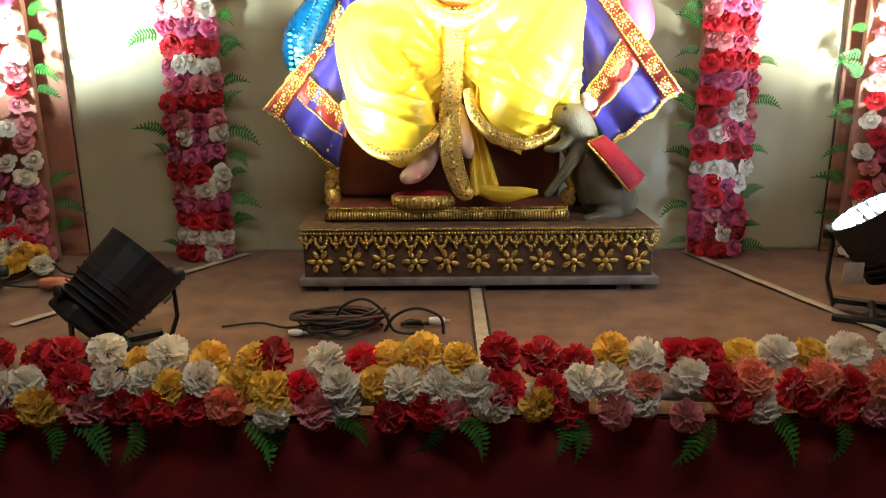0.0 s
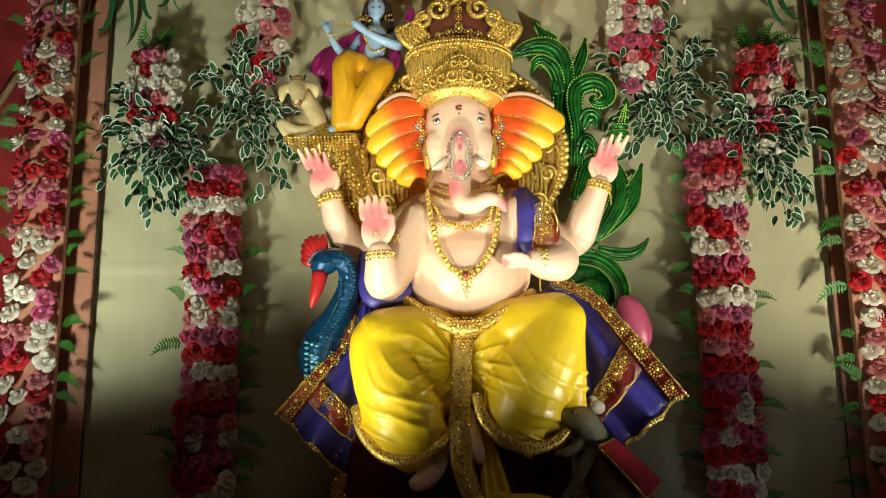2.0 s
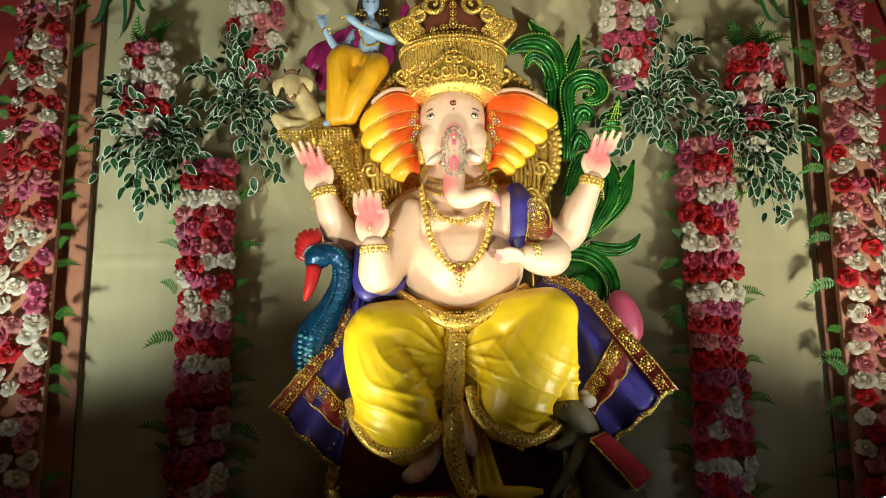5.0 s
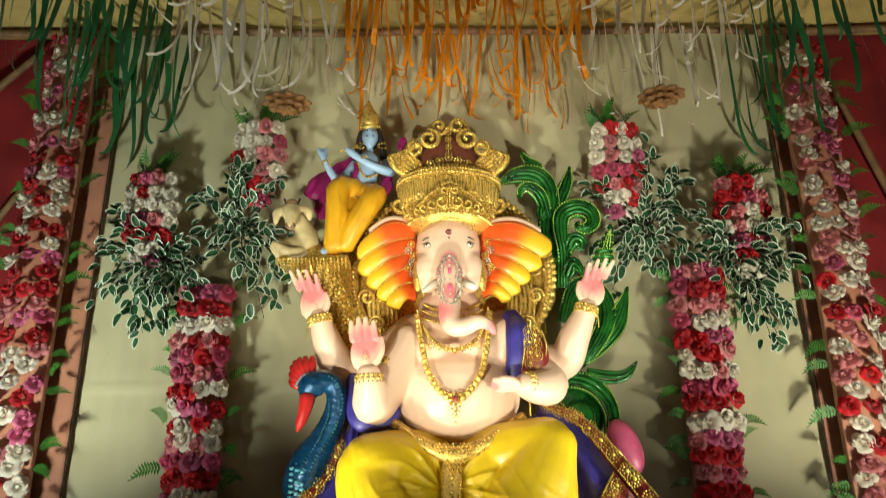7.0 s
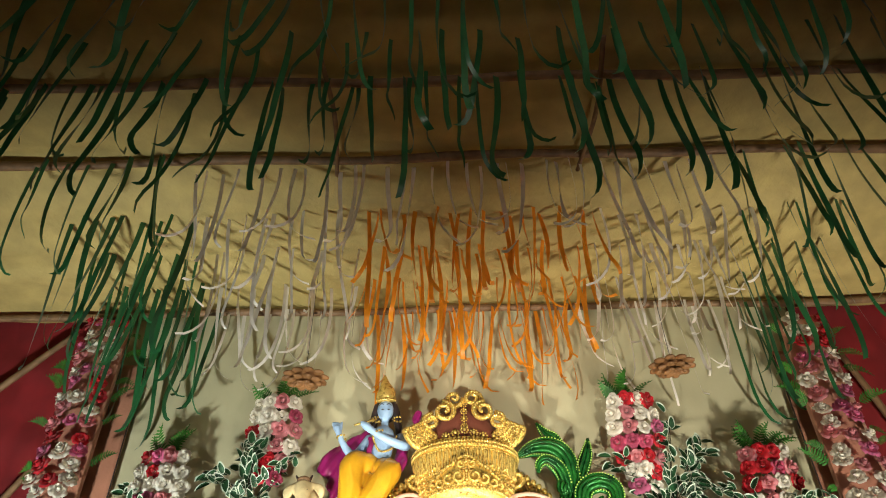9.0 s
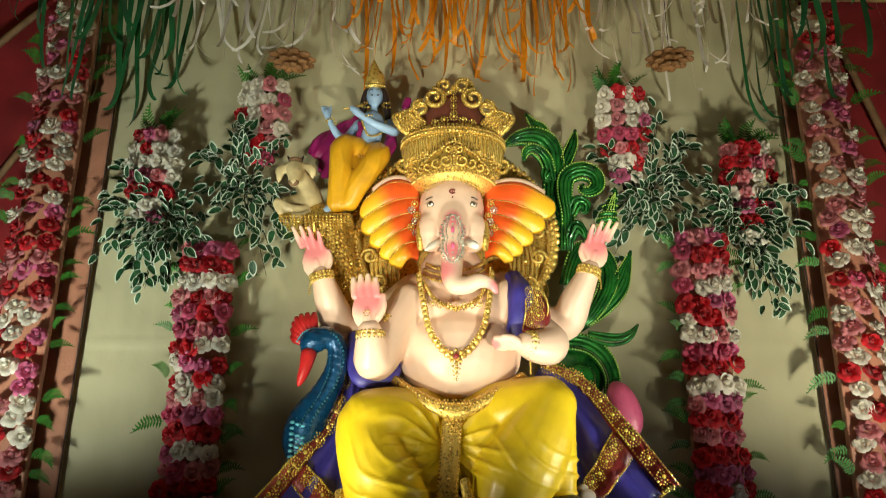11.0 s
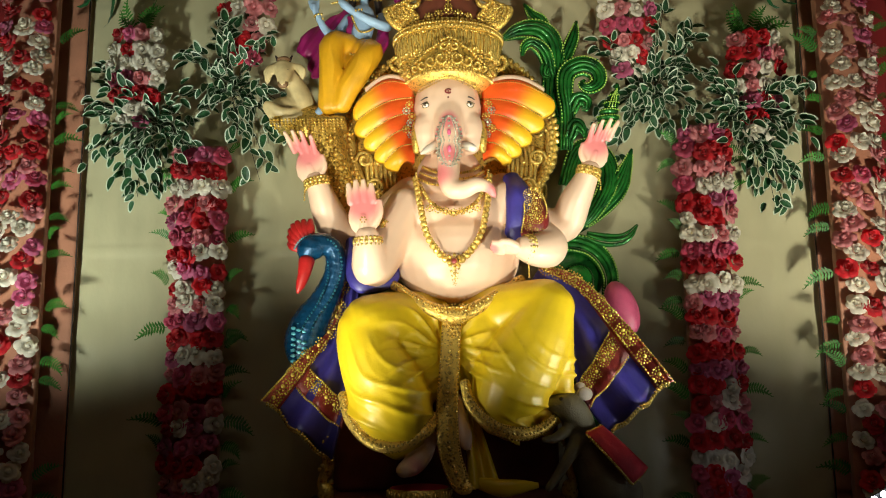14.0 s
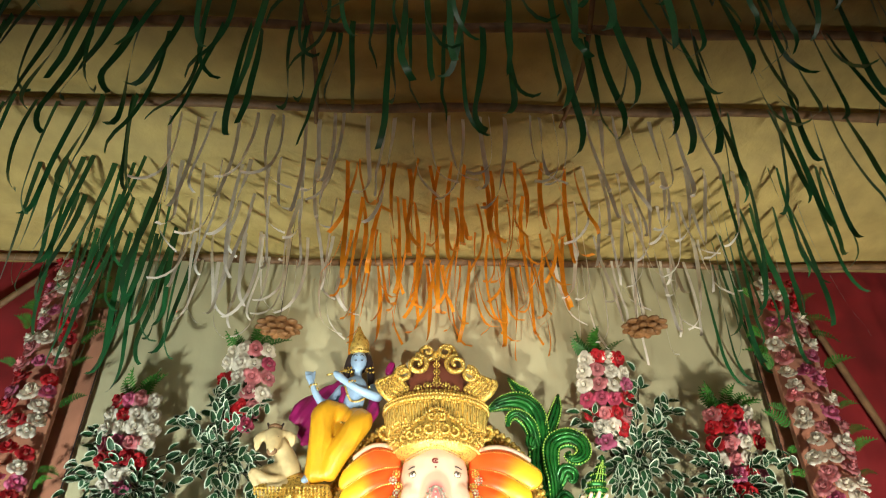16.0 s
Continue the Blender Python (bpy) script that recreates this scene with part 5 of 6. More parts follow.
for x in (-0.46, 0.0, 0.47):
    for y in (0.02, 0.36):
        bm = bmesh.new()
        box(bm, x - 0.024, x + 0.024, y - 0.02, y + 0.03, 0.004, 0.023, 0, 0.002)
        part("foot", bm, M["greywood"], pedestal)
bm = bmesh.new()
for k in range(24):
    x = -W + 0.024 + k * (2 * W - 0.048) / 23
    drop = 0.030 if k % 2 else 0.018
    beads(bm, [(x - 0.022, 0.0, 0.188), (x - 0.014, -0.004, 0.188 - drop), (x, -0.006, 0.180 - drop), (x + 0.014, -0.004, 0.188 - drop), (x + 0.022, 0.0, 0.188)], 0.0068, 1.3, 0, 6, 40)
    ball(bm, (x, -0.006, 0.178), (0.006, 0.006, 0.012), 0, 8)
    ball(bm, (x, -0.005, 0.172 - drop), (0.006, 0.005, 0.010), 0, 8)
beads(bm, [(-W, -0.006, 0.196), (0, -0.006, 0.196), (W, -0.006, 0.196)], 0.0055, 1.7, 0, 6, 900)
beads(bm, [(-W, -0.007, 0.209), (0, -0.007, 0.209), (W, -0.007, 0.209)], 0.004, 1.8, 0, 6, 1200)
part("lace_moulding", bm, M["gold"], pedestal, "gold lace moulding with hanging scallops")
bm = bmesh.new()
rosette(bm, 0.042)
me = mesh_of(bm, "rosette", M["gold"])
for k in range(11):
    piece("rosette", me, Matrix.Translation((-0.507 + k * 0.1015, 0.004, 0.102)) @ Matrix.Rotation(0.26 * (k % 3), 4, "Y"), pedestal)

plinth = tagged(new("plinth"), "dark plinth with a gold fringe under the throne", "plinth")
plinth.location = (0.01, 2.33, 0.216)
bm = bmesh.new()
box(bm, -0.40, 0.40, 0.01, 0.35, 0.0, 0.030, 0, 0.005)
box(bm, -0.385, 0.385, 0.0, 0.34, 0.030, 0.048, 0, 0.005)
part("slab", bm, M["redbrown"], plinth)
bm = bmesh.new()
for k in range(84):
    x = -0.385 + 0.77 * (k + 0.5) / 84
    tube(bm, [(x, -0.004, 0.034, 0.0035), (x, -0.006, 0.020, 0.0045), (x, -0.004, 0.008, 0.003)], 3, 5, 0, smooth=False)
beads(bm, [(-0.39, -0.005, 0.046), (0, -0.005, 0.046), (0.39, -0.005, 0.046)], 0.005, 1.7, 0, 6, 500)
tube(bm, [(-0.39, -0.003, 0.037, 0.004), (0.39, -0.003, 0.037, 0.004)], 4, 6, 0, smooth=False)
part("fringe", bm, M["gold"], plinth, "gold fringe moulding")

stool = tagged(new("footstool"), "small round gold footstool with a red top", "footstool")
stool.location = (-0.068, 2.330, 0.283)
stool.location.z = 0.2645
bm = bmesh.new()
bmesh.ops.create_cone(bm, cap_ends=True, segments=40, radius1=0.098, radius2=0.094, depth=0.040, matrix=Matrix.Translation((0, 0.03, 0.020)) @ Matrix.Diagonal((1, 0.62, 1, 1)))
for k in range(36):
    a = 2 * math.pi * k / 36
    x, y = 0.099 * math.cos(a), 0.03 + 0.0615 * math.sin(a)
    tube(bm, [(x, y, 0.004, 0.006), (x, y, 0.018, 0.0075), (x, y, 0.034, 0.005)], 3, 6, 0, smooth=False)
part("gilded_ring", bm, M["gold"], stool)
bm = bmesh.new()
ball(bm, (0, 0.03, 0.040), (0.092, 0.056, 0.006), 0, 24)
part("cushion_top", bm, M["redvelvet"], stool, "dark red top")

# ---- throne behind the statue ----
throne = tagged(new("throne"), "gilded carved throne with a scrolled back and red-brown seat", "throne")
throne.location = (0.03, 2.56, 0.264)
T = Vector((0.03, 2.56, 0.264))


def tpart(name, bm, material, label=""):
    bmesh.ops.translate(bm, verts=bm.verts, vec=-T)
    return part(name, bm, material, throne, label)


bm = bmesh.new()
box(bm, -0.36, 0.40, 2.50, 2.66, 0.264, 0.70, 0, 0.02)
tpart("seat_block", bm, M["redbrown"])
for px in (-1, 1):
    bm = bmesh.new()
    x = -0.375 if px < 0 else 0.42
    tube(bm, [(x, 2.44, 0.265, 0.028), (x, 2.44, 0.285, 0.026), (x + 0.012 * px, 2.44, 0.31, 0.016), (x - 0.006 * px, 2.44, 0.36, 0.020), (x + 0.004 * px, 2.44, 0.42, 0.014), (x, 2.45, 0.50, 0.022)], 24, 12)
    for k in range(12):
        a = k * 1.05
        ball(bm, (x + 0.018 * math.cos(a), 2.44 + 0.018 * math.sin(a), 0.31 + 0.013 * k), 0.009, 0, 6)
    tpart("front_leg", bm, M["gold"], "twisted gilded leg")
bm = bmesh.new()
mid = Vector((0.050, 2.640, 1.534))
for s in (-1, 1):
    for q in ((0.32, -0.22, 0.09), (0.36, -0.08, 0.10), (0.34, 0.06, 0.10), (0.27, 0.17, 0.09), (0.18, 0.24, 0.08)):
        ball(bm, mid + Vector((s * q[0] * 0.86, 0.02, q[1])), (q[2], 0.03, q[2]), 0, 16)
ball(bm, mid + Vector((0, 0.03, 0)), (0.30, 0.03, 0.26), 0, 20)
ball(bm, mid + Vector((0, 0.03, -0.2)), (0.30, 0.03, 0.20), 0, 20)
tpart("back_panel", fuse(bm, 0.010, 2), M["goldfine"])
for s in (-1, 1):
    bm = bmesh.new()
    edge = [tuple(mid + Vector((s * x, -0.02, z))) for x, z in ((0.26, -0.28), (0.345, -0.16), (0.375, -0.02), (0.345, 0.10), (0.29, 0.19), (0.20, 0.27), (0.13, 0.29))]
    tube(bm, [(*p, 0.020) for p in edge], 40, 10)
    beads(bm, [(p[0], p[1] - 0.02, p[2]) for p in edge], 0.009, 1.6, 0, 8)
    beads(bm, [(p[0] + s * 0.02, p[1] - 0.01, p[2] + 0.008) for p in edge], 0.012, 2.0, 0, 8)
    for k in range(9):
        p = spline(edge, 8)[k]
        c = Vector(p) + Vector((-s * 0.05, -0.02, -0.02))
        tube(bm, [tuple(c + Vector((s * 0.034 * (1 - t / 14) * math.cos(t * 0.75), -0.002 * t, 0.034 * (1 - t / 14) * math.sin(t * 0.75)))) + (0.008,) for t in range(12)], 30, 6)
        ornate(bm, Vector(p) + Vector((-s * 0.10, -0.015, -0.03)), 0.026, 0)
    for k in range(7):
        x = s * (0.20 + 0.016 * k)
        tube(bm, [tuple(mid + Vector((x, -0.035, 0.02 - 0.01 * k))) + (0.006,), tuple(mid + Vector((x * 1.05, -0.04, -0.12))) + (0.008,), tuple(mid + Vector((x * 1.0, -0.03, -0.27))) + (0.006,)], 12, 6)
    tpart("scroll_carving", bm, M["gold"], "gilded scrolls and bead chains")
# bracket that carries the small figures
bm = bmesh.new()
pt = Vector((-0.457, 2.550, 1.557))
box(bm, pt.x - 0.13, pt.x + 0.13, 2.46, 2.64, pt.z - 0.025, pt.z - 0.004, 0, 0.008)
tube(bm, [(pt.x + 0.00, 2.56, pt.z - 0.02, 0.10), (pt.x + 0.04, 2.57, pt.z - 0.10, 0.085), (pt.x + 0.09, 2.58, pt.z - 0.22, 0.06), (pt.x + 0.15, 2.60, pt.z - 0.34, 0.05)], 20, 16)
for k in range(20):
    beads(bm, [(pt.x - 0.125 + 0.013 * k, 2.452, pt.z - 0.012), (pt.x - 0.125 + 0.013 * k, 2.45, pt.z - 0.03), (pt.x - 0.122 + 0.013 * k, 2.455, pt.z - 0.045 - 0.01 * (k % 3))], 0.0055, 1.7, 0, 6, 20)
for k in range(16):
    ornate(bm, (pt.x - 0.03 + 0.05 * (k % 3) + 0.006 * k, 2.475 + 0.002 * k, pt.z - 0.06 - 0.016 * k), 0.024, 0)
tpart("side_bracket", bm, M["goldfine"], "gilded bracket with beaded carving")
bm = bmesh.new()
ball(bm, (0.647, 2.560, 0.870), (0.055, 0.05, 0.10), 0, 18, Euler((0, -0.35, 0)))
tpart("bolster", bm, M["pinkcloth"], "glossy pink bolster end")


# ---- peacock: neck and head beside the throne, green plumes on the other side ----
def statue_of(name, pieces, base, label, category="statue"):
    """One mesh from (bmesh, material) pieces."""
    big, mats = bmesh.new(), []
    for bm, m in pieces:
        if m not in mats:
            mats.append(m)
        add(big, paint(bm, mats.index(m)))
    bmesh.ops.translate(big, verts=big.verts, vec=-Vector(base))
    ob = tagged(part(name, big, mats), label, category)
    ob.location = base
    return ob


bm = bmesh.new()
tube(bm, [(-0.444, 2.420, 1.040, 0.0290), (-0.431, 2.420, 1.074, 0.0463), (-0.386, 2.430, 1.092, 0.0367), (-0.352, 2.440, 1.062, 0.0348), (-0.353, 2.450, 0.986, 0.0386), (-0.391, 2.460, 0.899, 0.0483), (-0.437, 2.470, 0.823, 0.0656), (-0.460, 2.480, 0.746, 0.0656), (-0.436, 2.530, 0.660, 0.0463), (-0.369, 2.600, 0.520, 0.0463), (-0.326, 2.610, 0.324, 0.0386), (-0.324, 2.610, 0.228, 0.0386)], 60, 18)
neck = fuse(bm, 0.006, 2)
displace(neck, lambda p: 0.0007 * math.sin(p.z * 260 + 60 * p.x))
dots = bmesh.new()
for o in (0.0, 0.012):
    beads(dots, [(-0.406, 2.400, 1.110), (-0.352, 2.400, 1.091), (-0.324, 2.410, 1.019), (-0.350, 2.410, 0.924), (-0.404, 2.405, 0.839), (-0.451, 2.420, 0.746)], 0.0045, 2.4)
    beads(dots, [(-0.369, 2.395, 1.036), (-0.369, 2.400, 0.970), (-0.402, 2.390, 0.885), (-0.449, 2.400, 0.810), (-0.476, 2.430, 0.718)], 0.0038, 2.4)
for k in range(26):
    ball(dots, Vector((-0.464, 2.410, 0.820)) + Vector((0.02 * math.sin(k * 2.1), 0.004 * math.cos(k), -0.006 * k)), (0.010, 0.004, 0.006), 0, 6)
beak = bmesh.new()
tube(beak, [(-0.440, 2.400, 1.029, 0.0270), (-0.446, 2.390, 0.986, 0.0212), (-0.458, 2.390, 0.948, 0.0154), (-0.467, 2.390, 0.922, 0.0039)], 12, 12)
for k in range(7):
    f = k / 6
    tip = Vector((-0.512, 2.450, 1.098)).lerp(Vector((-0.438, 2.450, 1.180)), f) + Vector((-0.026, 0, 0.024)) * math.sin(math.pi * f)
    root = Vector((-0.470, 2.430, 1.070)).lerp(Vector((-0.432, 2.430, 1.105)), f)
    tube(beak, [(*root, 0.010), (*(root.lerp(tip, 0.55) + Vector((0, -0.010, 0))), 0.016), (*tip, 0.008)], 10, 8, 0, 0.6)
beads(dots, [(-0.486, 2.405, 1.066), (-0.462, 2.395, 1.100), (-0.428, 2.405, 1.120)], 0.0036, 2.2)
eye = bmesh.new()
ball(eye, (-0.434, 2.385, 1.067), 0.007)
statue_of("peacock_statue", [(neck, M["peacock"]), (dots, M["teal"]), (beak, M["beakred"]), (eye, M["ivory"])], (-0.324, 2.610, 0.228), "glossy blue peacock with red beak and crest beside the throne")

pl, pd = bmesh.new(), bmesh.new()


def plume(pts, dot=True, strands=4):
    """A fluted leaf: ridges side by side along a curve, beads on its edges and its middle."""
    path = [np.array(p, float) for p in spline(pts, 28)]
    lines = [[] for k in range(strands)]
    rims = ([], [], [])
    for i, p in enumerate(path):
        d = path[min(i + 1, 28)] - path[max(i - 1, 0)]
        n = np.array([-d[2], 0, d[0]]) / (math.hypot(d[0], d[2]) + 1e-9)
        r = max(p[3], 0.002)
        for k in range(strands):
            o = 2 * k / (strands - 1) - 1
            q = p[:3] + n * o * r * 0.85
            lines[k].append((q[0], q[1] - (1 - o * o) * 0.5 * r + 0.05 * r * (k % 2), q[2], r * 1.25 / strands))
        for j, o in enumerate((-0.92, 0.0, 0.92)):
            q = p[:3] + n * o * r
            rims[j].append((q[0], q[1] - (0.85 if o == 0 else 0.45) * r, q[2]))
    for line in lines:
        tube(pl, line, 28, 7, 0, 1.2)
    if dot:
        for j in (0, 2) if strands > 2 else (1,):
            beads(pd, rims[j][2:-2], 0.0033, 2.7)


plume([(0.470, 2.64, 1.480, 0.022), (0.430, 2.63, 1.660, 0.030), (0.442, 2.61, 1.800, 0.040), (0.422, 2.60, 1.885, 0.044), (0.370, 2.59, 1.918, 0.040), (0.309, 2.59, 1.915, 0.030), (0.264, 2.59, 1.893, 0.016), (0.248, 2.59, 1.880, 0.004)], strands=5)
plume([(0.430, 2.60, 1.735, 0.020), (0.405, 2.58, 1.820, 0.026), (0.360, 2.57, 1.858, 0.022), (0.328, 2.57, 1.845, 0.016), (0.320, 2.57, 1.810, 0.005)])
plume([(0.425, 2.60, 1.790, 0.012), (0.405, 2.57, 1.765, 0.016), (0.400, 2.57, 1.740, 0.012), (0.418, 2.57, 1.730, 0.006)], False, 3)
plume([(0.430, 2.62, 1.880, 0.020), (0.400, 2.61, 1.955, 0.026), (0.365, 2.61, 1.990, 0.018), (0.335, 2.61, 2.035, 0.004)])
plume([(0.452, 2.63, 1.700, 0.016), (0.480, 2.61, 1.800, 0.024), (0.515, 2.60, 1.890, 0.022), (0.532, 2.60, 1.960, 0.004)])
plume([(0.480, 2.62, 1.460, 0.022), (0.487, 2.60, 1.590, 0.026), (0.474, 2.58, 1.680, 0.030), (0.486, 2.58, 1.745, 0.034), (0.538, 2.57, 1.768, 0.036), (0.588, 2.57, 1.748, 0.034), (0.594, 2.56, 1.700, 0.028), (0.557, 2.55, 1.674, 0.020), (0.530, 2.55, 1.690, 0.012), (0.545, 2.55, 1.708, 0.004)], strands=5)
plume([(0.500, 2.60, 1.600, 0.016), (0.520, 2.57, 1.640, 0.022), (0.550, 2.57, 1.632, 0.018), (0.548, 2.57, 1.605, 0.010), (0.530, 2.57, 1.605, 0.004)], False, 3)
plume([(0.490, 2.60, 1.500, 0.016), (0.510, 2.58, 1.545, 0.022), (0.535, 2.58, 1.530, 0.014), (0.545, 2.58, 1.500, 0.004)], False, 3)
fin = Vector((0.626, 2.56, 1.540))
for k, (x, z, r, h) in enumerate(((0, 0.0, 0.038, 0.020), (0, 0.022, 0.042, 0.016), (0.004, 0.046, 0.036, 0.020), (0.014, 0.075, 0.028, 0.024), (0.026, 0.105, 0.019, 0.024), (0.038, 0.138, 0.009, 0.022))):
    ball(pl, fin + Vector((x, 0, z)), (r, r * 0.9, h), 0, 14)
    if k < 5:
        beads(pd, [tuple(fin + Vector((x + r * 1.02 * math.cos(a * 0.35), -r * 0.93 * math.sin(a * 0.35), z + 0.004))) for a in range(10)], 0.0028, 3.2)
for k in range(3):
    beads(pd, [tuple(fin + Vector((0.006 + 0.012 * (k - 1), -0.036, 0.05))), tuple(fin + Vector((0.022 + 0.007 * (k - 1), -0.024, 0.10))), tuple(fin + Vector((0.036, -0.012, 0.135)))], 0.0028, 2.6)
plume([(0.480, 2.65, 1.330, 0.030), (0.525, 2.64, 1.455, 0.036), (0.585, 2.63, 1.462, 0.040), (0.630, 2.63, 1.400, 0.040), (0.620, 2.62, 1.310, 0.036), (0.560, 2.62, 1.210, 0.026), (0.515, 2.62, 1.170, 0.008)], strands=6)
plume([(0.515, 2.65, 1.165, 0.016), (0.590, 2.64, 1.235, 0.036), (0.660, 2.63, 1.315, 0.042), (0.695, 2.62, 1.385, 0.026), (0.722, 2.61, 1.462, 0.004)], strands=6)
plume([(0.540, 2.61, 1.140, 0.012), (0.600, 2.60, 1.120, 0.020), (0.655, 2.59, 1.118, 0.018), (0.690, 2.58, 1.135, 0.013), (0.722, 2.58, 1.172, 0.003)], False, 3)
plume([(0.420, 2.63, 1.120, 0.030), (0.530, 2.62, 1.105, 0.032), (0.590, 2.61, 1.060, 0.032), (0.618, 2.60, 0.990, 0.028), (0.610, 2.59, 0.920, 0.024), (0.600, 2.58, 0.820, 0.02)], strands=4)
ball(pl, (0.498, 2.645, 0.989), (0.11, 0.03, 0.10), 0, 18)
tube(pl, [(0.505, 2.620, 0.987, 0.06), (0.519, 2.620, 0.721, 0.05), (0.509, 2.620, 0.228, 0.05)], 14, 12)
statue_of("plume_statue", [(pl, M["plume"]), (pd, M["plumedot"])], (0.509, 2.620, 0.228), "carved metallic green plumes and scrolls beside the throne", "carving")

# ---- small figures on the bracket ----
skinb, cloth, shawl, goldb, hair = (bmesh.new() for k in range(5))
ball(skinb, (-0.266, 2.550, 2.072), (0.034, 0.034, 0.044), 0, 16)
tube(skinb, [(-0.272, 2.560, 1.973, 0.044), (-0.279, 2.560, 1.912, 0.046), (-0.291, 2.560, 1.845, 0.038)], 10, 14)
tube(skinb, [(-0.266, 2.560, 2.030, 0.016), (-0.270, 2.560, 1.985, 0.018)], 4, 10)
tube(skinb, [(-0.325, 2.560, 1.956, 0.020), (-0.368, 2.530, 1.880, 0.019), (-0.400, 2.510, 1.886, 0.016), (-0.429, 2.500, 1.934, 0.012), (-0.446, 2.500, 1.977, 0.014)], 18, 10)
for k in range(4):
    tube(skinb, [(*(Vector((-0.441, 2.500, 1.968)) + Vector((-0.012 + 0.008 * k, 0, 0))), 0.006), (*(Vector((-0.447, 2.500, 2.001)) + Vector((-0.020 + 0.013 * k, 0, 0.004 * (k % 2)))), 0.004)], 4, 6)
tube(skinb, [(-0.205, 2.560, 1.960, 0.020), (-0.180, 2.530, 1.910, 0.020), (-0.236, 2.490, 1.913, 0.017), (-0.294, 2.480, 1.943, 0.014), (-0.330, 2.480, 1.971, 0.016), (-0.348, 2.480, 1.986, 0.010)], 20, 10)
tube(skinb, [(-0.403, 2.500, 1.594, 0.018), (-0.422, 2.480, 1.568, 0.014)], 4, 8)
tube(cloth, [(-0.300, 2.560, 1.825, 0.052), (-0.358, 2.505, 1.835, 0.046), (-0.376, 2.478, 1.800, 0.043), (-0.378, 2.480, 1.700, 0.042), (-0.388, 2.490, 1.590, 0.036)], 26, 16)
tube(cloth, [(-0.275, 2.560, 1.820, 0.052), (-0.238, 2.505, 1.800, 0.046), (-0.262, 2.475, 1.745, 0.045), (-0.310, 2.470, 1.665, 0.040), (-0.342, 2.480, 1.592, 0.032)], 24, 16)
ball(cloth, (-0.322, 2.530, 1.746), (0.06, 0.05, 0.06), 0, 16)
tube(shawl, [(-0.325, 2.590, 1.988, 0.03), (-0.412, 2.590, 1.914, 0.045), (-0.475, 2.580, 1.855, 0.055), (-0.506, 2.570, 1.834, 0.02)], 18, 12, 0, 0.5)
tube(shawl, [(-0.423, 2.590, 1.902, 0.05), (-0.439, 2.580, 1.790, 0.045), (-0.447, 2.570, 1.739, 0.02)], 14, 12, 0, 0.5)
tube(shawl, [(-0.188, 2.580, 1.945, 0.02), (-0.202, 2.540, 1.855, 0.028), (-0.205, 2.530, 1.799, 0.01)], 10, 10, 0, 0.5)
tube(shawl, [(-0.317, 2.530, 1.947, 0.012), (-0.317, 2.510, 1.878, 0.014), (-0.313, 2.520, 1.835, 0.010)], 10, 8, 0, 0.5)
tube(shawl, [(-0.149, 2.600, 2.049, 0.02), (-0.136, 2.600, 2.092, 0.012), (-0.122, 2.600, 2.064, 0.004)], 8, 8, 0, 0.5)
tube(goldb, [(-0.267, 2.550, 2.125, 0.040), (-0.266, 2.550, 2.155, 0.036), (-0.271, 2.550, 2.186, 0.022), (-0.274, 2.550, 2.232, 0.004)], 14, 14)
beads(goldb, [(-0.307, 2.520, 2.099), (-0.263, 2.510, 2.104), (-0.220, 2.520, 2.099)], 0.005, 1.6)
beads(goldb, [(-0.313, 2.530, 1.959), (-0.281, 2.510, 1.885), (-0.232, 2.520, 1.899), (-0.217, 2.540, 1.963)], 0.005, 1.7)
beads(goldb, [(-0.344, 2.510, 1.808), (-0.288, 2.500, 1.787), (-0.226, 2.520, 1.811)], 0.008, 1.5)
for c in ((-0.425, 2.490, 1.924), (-0.278, 2.475, 1.933), (-0.303, 2.530, 2.015), (-0.217, 2.530, 2.015)):
    for k in range(8):
        ball(goldb, Vector(c) + Vector((0.015 * math.cos(k * 0.79), 0.012 * math.sin(k * 0.79), 0.002 * k)), 0.005, 0, 6)
ball(hair, (-0.264, 2.568, 2.085), (0.046, 0.036, 0.058), 0, 16)
for x in (-1, 1):
    tube(hair, [(-0.265 + 0.036 * x, 2.555, 2.095, 0.012), (-0.265 + 0.044 * x, 2.560, 2.050, 0.016), (-0.265 + 0.050 * x, 2.570, 2.000, 0.014), (-0.265 + 0.046 * x, 2.575, 1.965, 0.006)], 12, 8)
    tube(hair, [(-0.265 + 0.005 * x, 2.520, 2.081, 0.0012), (-0.265 + 0.014 * x, 2.518, 2.086, 0.0018), (-0.265 + 0.024 * x, 2.524, 2.080, 0.0010)], 6, 5)
for s in (-1, 1):
    ball(hair, Vector((-0.263, 2.517, 2.048)) + Vector((0.012 * s, 0, 0.012)), (0.005, 0.002, 0.003), 0, 8)
tube(goldb, [(-0.294, 2.500, 2.010, 0.004), (-0.376, 2.470, 1.972, 0.004)], 3, 6)
skinb, cloth, shawl = fuse(skinb, 0.005, 2), fuse(cloth, 0.006, 3), fuse(shawl, 0.006, 2)
displace(cloth, lambda p: 0.004 * (1 - abs(math.sin((p.x * 78 if p.x < -0.336 else (p.x * 0.9 - p.z * 0.43) * 78) + 2.0 * noise.noise(p * 9)))) ** 2.5)
displace(shawl, lambda p: 0.003 * math.sin(p.x * 150 - p.z * 90))
statue_of("figurine", [(skinb, M["bluskin"]), (cloth, M["amber"]), (shawl, M["magenta"]), (goldb, M["gold"]), (hair, M["eyeblack"])], (-0.351, 2.550, 1.561), "small blue-skinned seated flute player in amber and magenta cloth", "statue")

